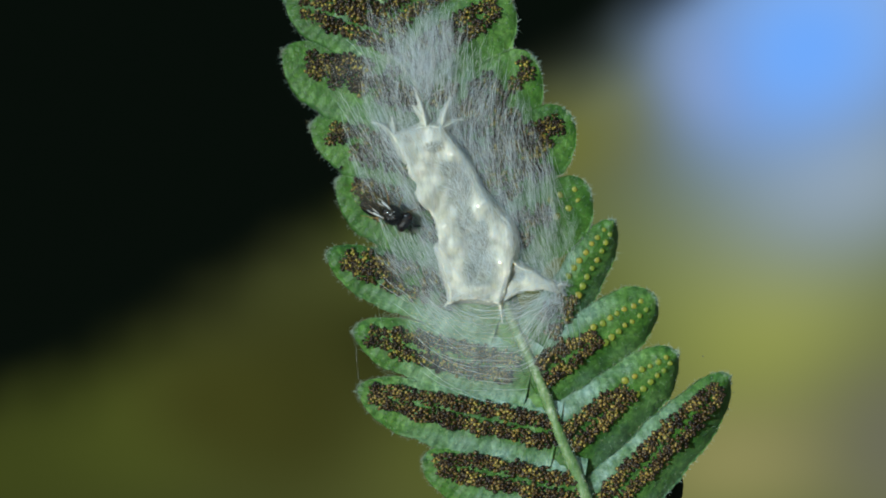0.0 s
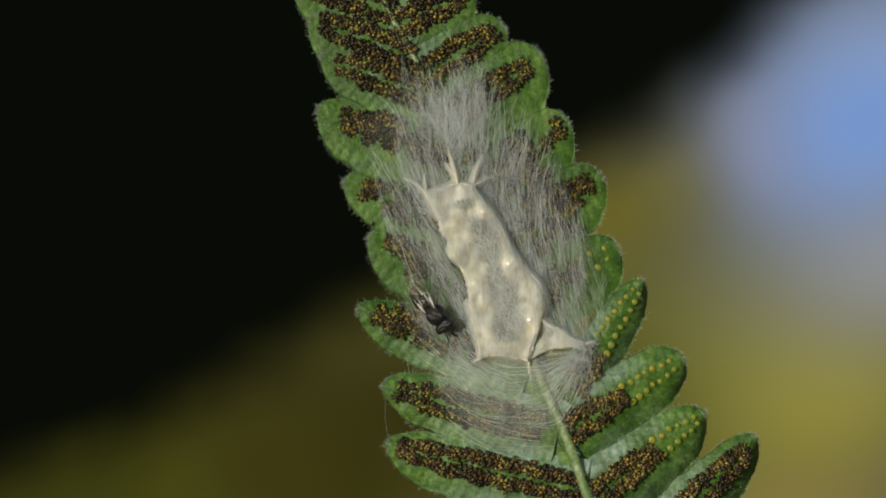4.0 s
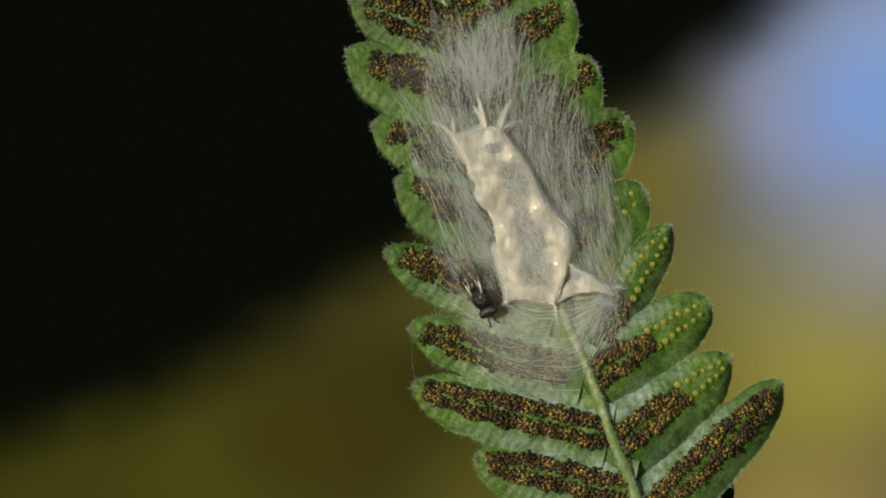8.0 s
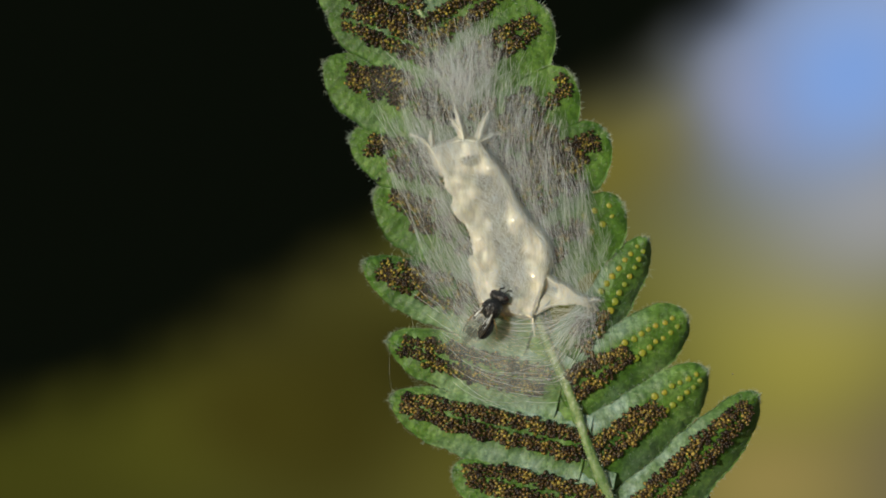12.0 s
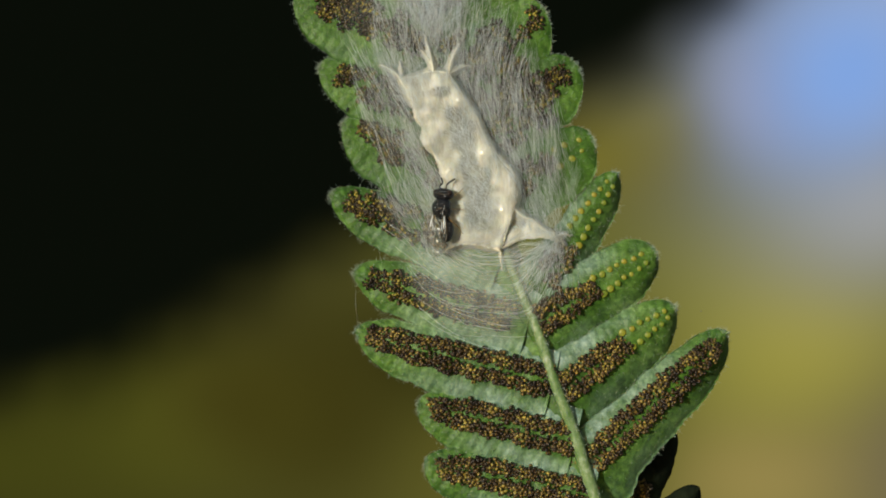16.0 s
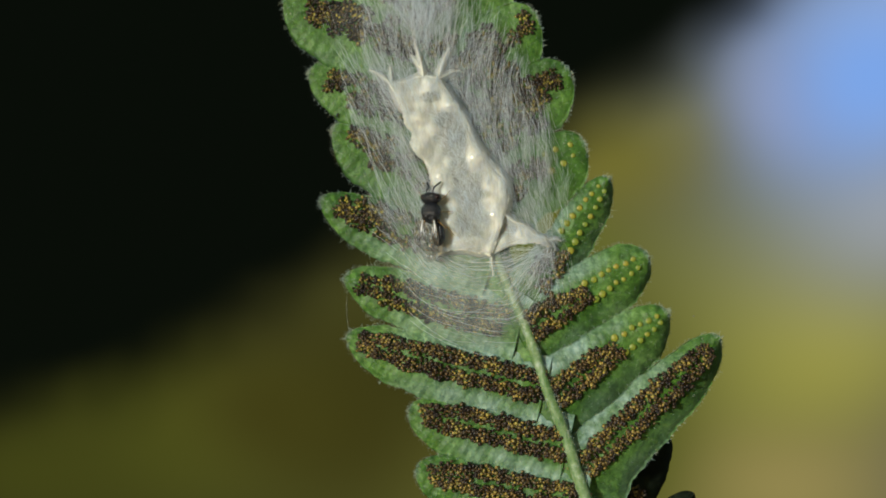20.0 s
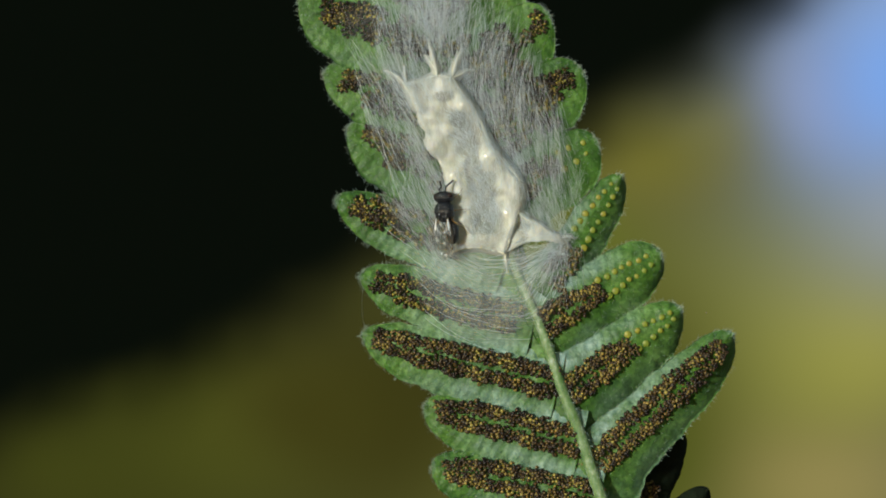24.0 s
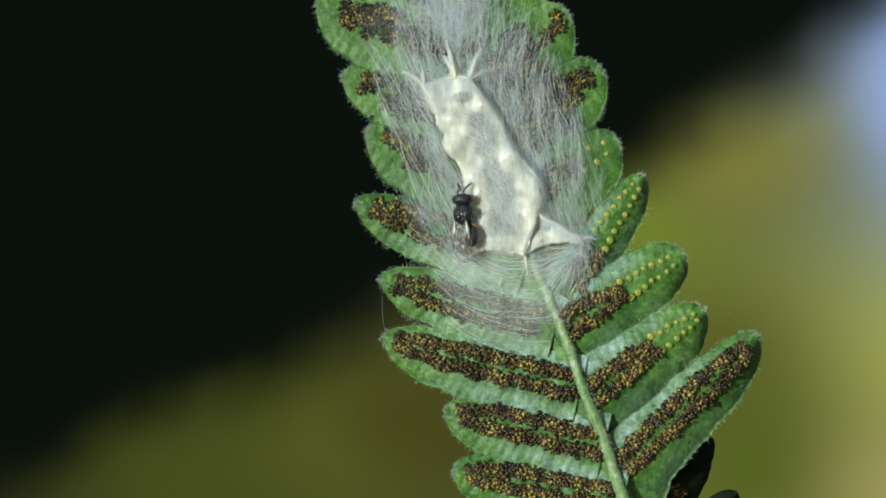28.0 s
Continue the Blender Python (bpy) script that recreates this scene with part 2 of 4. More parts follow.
BALL = bmesh.new()
bmesh.ops.create_icosphere(BALL, subdivisions=1, radius=1.0)
BALL_V = np.array([v.co[:] for v in BALL.verts])
BALL_F = [[v.index for v in f.verts] for f in BALL.faces]
BALL.free()


def balls(places, radii, rng):
    """Many small rough grains in one mesh."""
    verts, faces = [], []
    for k, (c, r) in enumerate(zip(places, radii)):
        verts.append(BALL_V * r * rng.uniform(0.8, 1.2, (len(BALL_V), 1)) + c)
        n = k * len(BALL_V)
        faces += [[i + n for i in f] for f in BALL_F]
    return np.concatenate(verts), faces


def tubes(lines, sides=3):
    """Lines of (points, radii) as tapered tubes in one mesh."""
    verts, faces, n = [], [], 0
    ring = np.arange(sides) * 2 * math.pi / sides
    for pts, radii in lines:
        pts = np.asarray(pts, float)
        radii = np.broadcast_to(np.asarray(radii, float), len(pts))
        along = np.gradient(pts, axis=0)
        along /= np.linalg.norm(along, axis=1, keepdims=True) + 1e-12
        side = np.cross(along, (0.13, 1.0, 0.21))
        side /= np.linalg.norm(side, axis=1, keepdims=True) + 1e-12
        over = np.cross(along, side)
        v = pts[:, None] + radii[:, None, None] * (side[:, None] * np.cos(ring)[None, :, None] + over[:, None] * np.sin(ring)[None, :, None])
        verts.append(v.reshape(-1, 3))
        k = len(pts)
        for i in range(k - 1):
            for j in range(sides):
                a, b = n + i * sides + j, n + i * sides + (j + 1) % sides
                faces.append([a, b, b + sides, a + sides])
        faces.append([n + j for j in range(sides)][::-1])
        faces.append([n + (k - 1) * sides + j for j in range(sides)])
        n += k * sides
    return np.concatenate(verts), faces


def curve_through(points, steps):
    """A smooth line through the given points."""
    p = np.asarray(points, float)
    p = np.vstack([2 * p[0] - p[1], p, 2 * p[-1] - p[-2]])
    out = []
    for s in np.linspace(0, len(p) - 3 - 1e-9, steps):
        i, f = int(s) + 1, s - int(s)
        a, b, c, d = p[i - 1], p[i], p[i + 1], p[i + 2]
        out.append(0.5 * (2 * b + (c - a) * f + (2 * a - 5 * b + 4 * c - d) * f ** 2 + (3 * b - a - 3 * c + d) * f ** 3))
    return np.array(out)


def sheet(rows, thick):
    """A grid of points (rows x columns x 3) as a thin closed blade, thick behind it."""
    n, m = rows.shape[:2]
    front, back = rows.reshape(-1, 3), rows.reshape(-1, 3) + (0, thick, 0)
    k = n * m
    faces = []
    for i in range(n - 1):
        for j in range(m - 1):
            a, b, c, d = i * m + j, i * m + j + 1, (i + 1) * m + j + 1, (i + 1) * m + j
            faces += [[a, b, c, d], [k + d, k + c, k + b, k + a]]
    rim = [i * m for i in range(n)] + [(n - 1) * m + j for j in range(1, m)] + [i * m + m - 1 for i in range(n - 2, -1, -1)] + [j for j in range(m - 2, 0, -1)]
    for a, b in zip(rim, rim[1:] + rim[:1]):
        faces.append([a, k + a, k + b, b])
    return np.vstack([front, back]), faces


def wobble(x, z, scale, seed=0.0):
    return noise.noise(Vector((x * scale, seed, z * scale)))


# ---------------------------------------------------------------- far distance and ground
FAR = 0.50
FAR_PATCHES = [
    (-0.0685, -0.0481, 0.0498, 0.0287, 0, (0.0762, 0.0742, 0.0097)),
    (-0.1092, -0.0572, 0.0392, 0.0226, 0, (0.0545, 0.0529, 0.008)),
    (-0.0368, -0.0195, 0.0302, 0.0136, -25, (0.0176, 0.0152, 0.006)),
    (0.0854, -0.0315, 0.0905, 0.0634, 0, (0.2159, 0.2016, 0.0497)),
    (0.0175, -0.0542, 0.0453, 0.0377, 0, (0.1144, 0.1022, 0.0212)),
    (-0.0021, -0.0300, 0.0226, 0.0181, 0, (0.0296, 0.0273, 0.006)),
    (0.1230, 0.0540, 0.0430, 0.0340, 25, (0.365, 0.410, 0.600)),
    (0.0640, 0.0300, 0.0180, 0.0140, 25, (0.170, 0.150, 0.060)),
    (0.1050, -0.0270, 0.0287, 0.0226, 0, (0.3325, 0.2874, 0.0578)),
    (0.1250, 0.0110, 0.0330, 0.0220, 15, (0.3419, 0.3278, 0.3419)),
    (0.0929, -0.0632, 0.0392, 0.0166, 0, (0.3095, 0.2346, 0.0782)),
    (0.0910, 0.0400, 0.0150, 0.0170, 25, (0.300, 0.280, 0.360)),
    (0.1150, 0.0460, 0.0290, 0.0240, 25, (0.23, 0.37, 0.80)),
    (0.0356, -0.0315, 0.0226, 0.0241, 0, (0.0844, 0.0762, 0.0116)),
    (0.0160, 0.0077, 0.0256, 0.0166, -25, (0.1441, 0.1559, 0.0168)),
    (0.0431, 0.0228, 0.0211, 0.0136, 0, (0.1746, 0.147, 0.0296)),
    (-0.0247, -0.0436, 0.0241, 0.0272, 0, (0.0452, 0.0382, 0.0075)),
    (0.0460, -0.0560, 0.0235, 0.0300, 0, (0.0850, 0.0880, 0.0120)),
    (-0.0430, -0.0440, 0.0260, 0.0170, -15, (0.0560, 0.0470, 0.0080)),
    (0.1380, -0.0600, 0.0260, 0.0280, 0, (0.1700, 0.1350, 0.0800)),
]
# soft edge and bend of the backdrop's painted shade
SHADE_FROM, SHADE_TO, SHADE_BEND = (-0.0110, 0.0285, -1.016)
v, f = [], []
for i in range(25):
    for j in range(13):
        x, z = (i - 12) * 40.0, (j - 6) * 40.0
        v.append((x, FAR * 1000 - 0.0002 * x * x, z))
for i in range(24):
    for j in range(12):
        a = i * 13 + j
        f.append([a, a + 13, a + 14, a + 1])
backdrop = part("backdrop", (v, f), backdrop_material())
tagged(backdrop, "glowing sheet painted with out-of-focus sky, yellow-green foliage and deep shade far behind", "backdrop", kind="structure")

soil = plain_material("forest_soil", (0.06, 0.045, 0.025), 0.9, 0.5, 60)
v, f = [], []
for i in range(41):
    for j in range(41):
        x, y = (i - 20) * 60.0, (j - 20) * 60.0
        v.append((x, y, -262 + 6 * wobble(x, y, 0.01)))
for i in range(40):
    for j in range(40):
        a = i * 41 + j
        f.append([a, a + 41, a + 42, a + 1])
tagged(part("ground", (v, f), soil), "dark brown forest soil under the fern", "ground", kind="structure")

# ---------------------------------------------------------------- fern
M_LEAF, M_DARK, M_RIB, M_SORUS = leaf_material(), shaded_leaf_material(), rib_material(), sorus_material()
HEAPS = ((0.0, (0.25, 0.22, 0.24)), (0.30, (0.5, 0.48, 0.5)), (0.55, (1.1, 1.15, 1.1)), (1.0, (1.45, 1.7, 1.4)))
M_SPORE = case_material("sporangia", ((0.0, (0.026, 0.016, 0.010)), (0.45, (0.065, 0.038, 0.017)), (0.65, (0.19, 0.115, 0.032)), (1.0, (0.30, 0.205, 0.048))), HEAPS)
M_UNRIPE = case_material("unripe_sporangia", ((0.0, (0.020, 0.012, 0.010)), (0.55, (0.05, 0.030, 0.014)), (0.72, (0.16, 0.105, 0.025)), (1.0, (0.27, 0.20, 0.036))), HEAPS)
M_CASE_RING = case_material("spore_case_ring", ((0.0, (0.008, 0.005, 0.005)), (0.7, (0.030, 0.016, 0.011)), (1.0, (0.07, 0.035, 0.018))), ((0.0, (0.7, 0.7, 0.7)), (1.0, (1.1, 1.1, 1.1))))
M_HAIR = plain_material("leaf_hair", (0.42, 0.50, 0.42), 0.5, 0.2)
M_STRAND, M_FILM = strand_material(), film_material()

RIB = [(-2.82, 11.34), (-2.43, 9.72), (-1.59, 8.04), (-1.19, 6.96), (-0.37, 4.91), (1.01, 0.93), (1.78, -1.06), (2.31, -2.28), (2.82, -3.81), (3.31, -5.04), (3.80, -6.57), (4.50, -8.56), (5.07, -10.09)]
rib_line = curve_through([(x, 0.0, z) for x, z in RIB], 90)


class Lobe:
    """A blunt lobe of the leaf: base and tip in the plane of the leaf, half widths and shapes of its upper and lower sides,
    tilt (how far its lower margin comes forward), depth of the tip and of the base, and curl of the margins."""

    def __init__(self, base, tip, up, low, shape, tilt=0.0, back=0.0, root=0.0, curl=0.12):
        self.a, self.b, self.up, self.low, self.shape, self.tilt, self.back, self.root, self.curl = np.array(base), np.array(tip), up, low, shape, tilt, back, root, curl
        d = self.b - self.a
        self.length = np.linalg.norm(d)
        self.d = d / self.length
        self.n = np.array((-self.d[1], self.d[0]))
        if self.n[1] > 0:
            self.n = -self.n
        self.seed = base[0] * 3.1 + base[1] * 1.7
        self.upper = base[1] > 0.5

    def width(self, u, v):
        (a, b), half = (self.shape[1], self.low) if v > 0 else (self.shape[0], self.up)
        w = max(0.0, 1 - min(u, 1.0) ** a) ** (1 / b)
        return half * w * (1 + (0.22 if self.tilt < 0 or self.upper else 0.5) * max(0.0, 1 - u / 0.45) ** 1.5)

    def at(self, u, v):
        """u from base to tip, v from -1 (upper margin) to 1 (lower margin)."""
        w, long = self.width(u, v), u * self.length
        teeth = 1 + 0.022 * math.sin(long * 7 + self.seed + 1.7 * v) * abs(v) ** 3 + 0.014 * math.sin(long * 19 + self.seed) * abs(v) ** 4 + 0.07 * wobble(long, v, 1.4, self.seed) * abs(v)
        p = self.a + self.d * long + self.n * (w * v * teeth + 0.06 * wobble(long, self.seed, 0.5) * u)
        y = self.root + (self.back - self.root) * u * u + self.curl * v * v * self.up + 0.6 * self.curl * abs(v) ** 7 * self.up
        y += self.tilt * v * (0.4 + 0.6 * u) if self.tilt < 0 else 2.2 * self.tilt * max(0.0, v + 0.1) ** 1.6
        soft = 0.45 if self.upper else 1.0
        y += soft * (0.05 * math.exp(-(v / 0.07) ** 2) * (1 - u) + 0.035 * wobble(p[0], p[1], 2.6, 5) + 0.014 * wobble(p[0], p[1], 8, 9))
        y += soft * 0.020 * math.sin(long * 8 - abs(v) * 3.4 + 0.8 * math.sin(self.seed)) * (1 - v * v)
        y += soft * 0.018 * math.sin(long * 24 - abs(v) * 7.0 + self.seed) * (0.25 + 0.75 * abs(v))
        return np.array((p[0], y, p[1]))

    def blade(self):
        us = np.concatenate([np.linspace(0, 0.8, 56), 1 - 0.2 * np.linspace(1, 0.0, 26)[1:] ** 2.2])
        vs = np.linspace(-1, 1, 23)
        return sheet(np.array([[self.at(u, v) for v in vs] for u in us]), 0.09)

    def bloom(self):
        """Pale wax on the blade: thickest along the margins near the midrib, on the front side; none behind."""
        us = np.concatenate([np.linspace(0, 0.8, 56), 1 - 0.2 * np.linspace(1, 0.0, 26)[1:] ** 2.2])
        vs = np.linspace(-1, 1, 23)
        much = 0.9 if self.a[1] < 0.5 else 0.3
        # less wax below on right lobes, which also paints their turned-away side darker
        w = np.clip((np.abs(vs)[None] - 0.36) / 0.28, 0.05, 1) * np.clip(1.5 - 1.8 * us[:, None], 0.04, 1) * np.where((vs[None] > 0) & (self.tilt > 0), 0.22, 0.8 - 0.2 * vs[None]) * much
        return np.concatenate([w.ravel(), np.zeros(w.size)])

    def sori(self, u0, u1, rng, thin=1.0):
        """Places of the ripe sori: two rows along the vein, and looser ones between and beside them on the short upper lobes."""
        out, step = [], 0.245 / self.length
        for side in (-1, 1) if self.a[1] < -1.2 or self.a[1] > 6.2 else (-1.25, 0, 1.25) if self.a[1] < 2.0 or self.d[0] < 0 and self.a[1] < 6.5 else (-3.4, -2.3, -1.15, 0, 1.15, 2.3, 3.4):
            u = u0 + rng.uniform(0, 0.5) * step
            while u < u1:
                taper = min(1.0, 0.30 + (u1 - u) * 3.2)
                if rng.random() < thin * (1.0 if abs(side) == 1 else 0.0 if u > 0.66 and abs(side) > 1.3 else 0.85):
                    off = side * (0.07 + 0.175 * taper) + rng.normal(0, 0.025)
                    if abs(off) > 0.9 * self.width(u, side):
                        u += step
                        continue
                    out.append((u + rng.normal(0, 0.08) * step, off / max(0.3, self.width(u, side)), rng.uniform(0.95, 1.28) * (0.72 + 0.28 * taper)))
                u += step
        return out

    def hairs(self, rng, count):
        lines = []
        for _ in range(count):
            u, s = rng.uniform(0.3, 1.0), rng.choice((-1, 1))
            if rng.random() < 0.35:
                u, s = 1 - 0.03 * rng.random(), rng.uniform(-1, 1)
            a = self.at(min(u, 0.998), s)
            way = self.n * s * (0.8 if u < 0.9 else 0.3) + self.d * (0.3 if u < 0.9 else 1.0)
            way = way / np.linalg.norm(way) + rng.normal(0, 0.35, 2)
            long = rng.uniform(0.03, 0.10)
            b = a + np.array((way[0], rng.normal(-0.2, 0.4), way[1])) * long
            lines.append(([a, (a + b) / 2 + rng.normal(0, 0.012, 3), b], (0.0035, 0.003, 0.001)))
        for _ in range(count):
            u, v = rng.uniform(0.1, 0.98), rng.uniform(-0.95, 0.95)
            a = self.at(u, v)
            way = rng.normal(0, 1, 2)
            way /= np.linalg.norm(way)
            b = a + np.array((way[0] * 0.08, -rng.uniform(0.01, 0.06), way[1] * 0.08))
            lines.append(([a, (a + b) / 2 + (0, -0.01, 0), b], (0.0028, 0.0025, 0.001)))
        return lines


BLUNT, SHARP, ROUND = (5, 2), (6, 1.25), (6, 1.7)
UPPER_SIDE, FREE_SIDE = (BLUNT, SHARP), (BLUNT, ROUND)
# lobes: base, tip, upper and lower half width, shape, tilt, depth of tip and base, ripe sori (from, to, share), young sori (from, to, pairs)
LEFT = [
    ((-2.60, 10.40), (-5.50, 11.50), 0.85, 1.10, UPPER_SIDE, -0.03, 0, 0, (0.1, 0.85, 1), None),
    ((-2.20, 9.40), (-4.95, 10.42), 0.80, 1.05, UPPER_SIDE, -0.03, 0, 0, (0.12, 0.88, 1), None),
    ((-1.72, 8.15), (-4.50, 9.30), 0.80, 1.15, UPPER_SIDE, -0.03, 0, 0, (0.1, 0.88, 1), None),
    ((-1.15, 7.00), (-4.18, 8.28), 0.80, 0.95, UPPER_SIDE, -0.03, 0, 0, (0.1, 0.86, 1), None),
    ((-0.40, 5.40), (-4.33, 6.78), 0.76, 1.36, UPPER_SIDE, -0.03, 0, 0, (0.05, 0.84, 0.8), None),
    ((0.10, 3.35), (-3.65, 4.78), 0.85, 1.00, UPPER_SIDE, -0.03, 0, 0, (0.05, 0.86, 0.8), None),
    ((0.60, 1.60), (-2.99, 3.28), 0.85, 1.22, UPPER_SIDE, -0.03, 0, 0, (0.1, 0.86, 0.75), None),
    ((1.38, -0.30), (-3.35, 1.30), 0.66, 1.00, UPPER_SIDE, -0.04, 0, 0, (0.32, 0.88, 0.8), None),
    ((2.10, -2.10), (-2.70, -0.85), 0.76, 0.95, UPPER_SIDE, -0.05, 0, 0, (0.1, 0.92, 1), None),
    ((2.76, -3.78), (-2.64, -2.42), 0.74, 1.12, UPPER_SIDE, -0.05, 0, 0, (0.02, 0.92, 1), None),
    ((3.37, -5.39), (-0.92, -4.34), 0.76, 1.08, FREE_SIDE, -0.05, 0, 0, (0.02, 0.92, 1), None),
    ((3.90, -6.84), (-0.74, -5.98), 0.78, 1.05, FREE_SIDE, -0.05, 0, 0, (0.02, 0.92, 1), None),
    ((4.47, -8.45), (-0.38, -7.74), 0.80, 1.02, FREE_SIDE, -0.05, 0, 0, (0.02, 0.92, 1), None),
    ((5.05, -10.06), (0.02, -9.44), 0.80, 1.00, FREE_SIDE, -0.05, 0, 0, (0.02, 0.92, 1), None),
]
FOLD, BROAD, LONG = ((8, 2), (6, 1.5)), ((7, 2.2), (5, 2)), ((6, 2), (4, 1.7))
RIGHT = [
    ((-2.89, 10.40), (-0.55, 11.20), 0.80, 1.00, FOLD, 0.02, 0, 0, (0.1, 0.86, 1), None),
    ((-2.28, 8.98), (0.02, 9.98), 0.76, 1.00, FOLD, 0.02, 0, 0, (0.1, 0.86, 1), None),
    ((-1.52, 7.60), (0.82, 9.00), 0.75, 1.05, FOLD, 0.02, 0.05, 0, (0.1, 0.86, 1), None),
    ((-1.00, 6.30), (1.86, 8.16), 0.92, 1.45, FOLD, 0.02, 0.1, 0, (0.1, 0.86, 0.9), None),
    ((-0.40, 4.60), (2.56, 6.34), 0.75, 1.45, FOLD, 0.02, 0.1, 0, (0.05, 0.90, 0.75), None),
    ((0.20, 2.90), (3.45, 4.84), 0.82, 1.28, FOLD, 0.02, 0.1, 0, (0.05, 0.90, 0.9), None),
    ((0.80, 1.20), (3.86, 2.88), 0.78, 1.25, FOLD, 0.02, 0.1, 0, (0.05, 0.62, 0.8), (0.62, 0.93, 3)),
    ((2.30, -1.30), (4.52, 1.96), 0.58, 0.78, LONG, 0.16, 0.2, 0, (0.10, 0.42, 0.8), (0.40, 0.94, 8)),
    ((2.00, -2.30), (5.62, -0.20), 0.82, 1.12, BROAD, 0.14, 0.2, 0, (0.08, 0.52, 1), (0.52, 0.93, 7)),
    ((2.70, -4.20), (6.16, -1.70), 0.80, 1.22, LONG, 0.20, 0.3, 0.08, (0.05, 0.60, 1), (0.60, 0.94, 6)),
    ((3.40, -6.30), (7.62, -2.42), 0.72, 1.16, LONG, 0.22, 0.4, 0.16, (0.05, 0.93, 1), None),
]


RING_V = np.array([((0.96 + 0.25 * math.cos(b)) * math.cos(a), (0.96 + 0.25 * math.cos(b)) * math.sin(a), 0.25 * math.sin(b)) for a in np.arange(9) * 2 * math.pi / 9 for b in np.arange(4) * math.pi / 2])
RING_F = [[i * 4 + j, (i + 1) % 9 * 4 + j, (i + 1) % 9 * 4 + (j + 1) % 4, i * 4 + (j + 1) % 4] for i in range(9) for j in range(4)]


def sorus_mesh(rng):
    """A low heap of round spore cases, each girt by its dark ring."""
    places, radii = [], []
    for k in range(16):
        r, a = 0.19 * math.sqrt((k + rng.random()) / 16), k * 2.4 + rng.normal(0, 0.25)
        places.append((r * math.cos(a), -0.03 - 0.075 * (1 - (r / 0.2) ** 2) * rng.uniform(0.6, 1.2), r * math.sin(a)))
        radii.append(rng.uniform(0.036, 0.056))
    v, f = balls(places, radii, rng)
    bodies, verts = len(f), [v]
    n = len(v)
    for c, r in zip(places, radii):
        if rng.random() < 0.25:
            continue
        turn = np.array(Euler((rng.uniform(0, 6.3), rng.uniform(0, 6.3), rng.uniform(0, 6.3))).to_matrix())
        verts.append(RING_V @ turn.T * r + c)
        f += [[i + n for i in q] for q in RING_F]
        n += len(RING_V)
    return (np.concatenate(verts), f), bodies


SORI = {}
rng = np.random.default_rng(3)


def place_sori(lobe, blade, ripe, mat, label="heap of dark brown and amber spore cases"):
    for u, v, s in lobe.sori(ripe[0], ripe[1], rng, ripe[2]):
        made = SORI.setdefault(mat.name, [])
        if len(made) < 10:
            mesh, bodies = sorus_mesh(rng)
            ob = part("ripe_sorus", mesh, mat, blade, label)
            ob.data.materials.append(M_CASE_RING)
            ob.data.polygons.foreach_set("material_index", [int(k >= bodies) for k in range(len(mesh[1]))])
            made.append(ob.data)
        else:
            ob = new("ripe_sorus", made[rng.integers(10)])
            ob.parent = blade
            tagged(ob, label)
        ob.location = lobe.at(min(u, 0.98), v) * MM
        ob.scale = (s, s, s)
        ob.rotation_euler = (0, rng.uniform(0, 6.28), 0)


pinna = thing("fern_frond", "green fern frond underside with brown spore patches and fine pale hairs", "fern")
part("midrib", tubes([(rib_line, np.linspace(0.06, 0.20, 90) * (1 + 0.05 * np.sin(np.arange(90) * 1.3)))], 10), M_RIB, pinna, "pale green ridged midrib")
for side in (-1, 1):
    strip = []
    for k in range(0, 90, 2):
        along = rib_line[min(k + 1, 89)] - rib_line[max(k - 1, 0)]
        across = np.array((along[2], 0, -along[0])) / np.linalg.norm(along) * -side
        strip.append([rib_line[k] + across * w * ((0.5 if side > 0 else 0.8) + 0.1 * math.sin(k * 0.7 + side)) + (0, (0.12 + 0.6 * w if side > 0 else 0.05 + 0.03 * w + 0.25 * w ** 3) + 0.02 * wobble(k * 0.3, w * 3, 1.0), 0) for w in np.linspace(0, 1, 7)])
    part("lamina", sheet(np.array(strip), 0.05), M_LEAF, pinna, "green blade that joins the lobes along the midrib")
stalk = curve_through([rib_line[-1], (6.2, 0.6, -14.0), (9.5, 2.0, -40), (10, 2.0, -140), (9, 0, -263)], 40)
part("stalk", tubes([(stalk, np.linspace(0.21, 1.2, 40))], 8), M_RIB, pinna)
rng = np.random.default_rng(7)
hair_lines = []
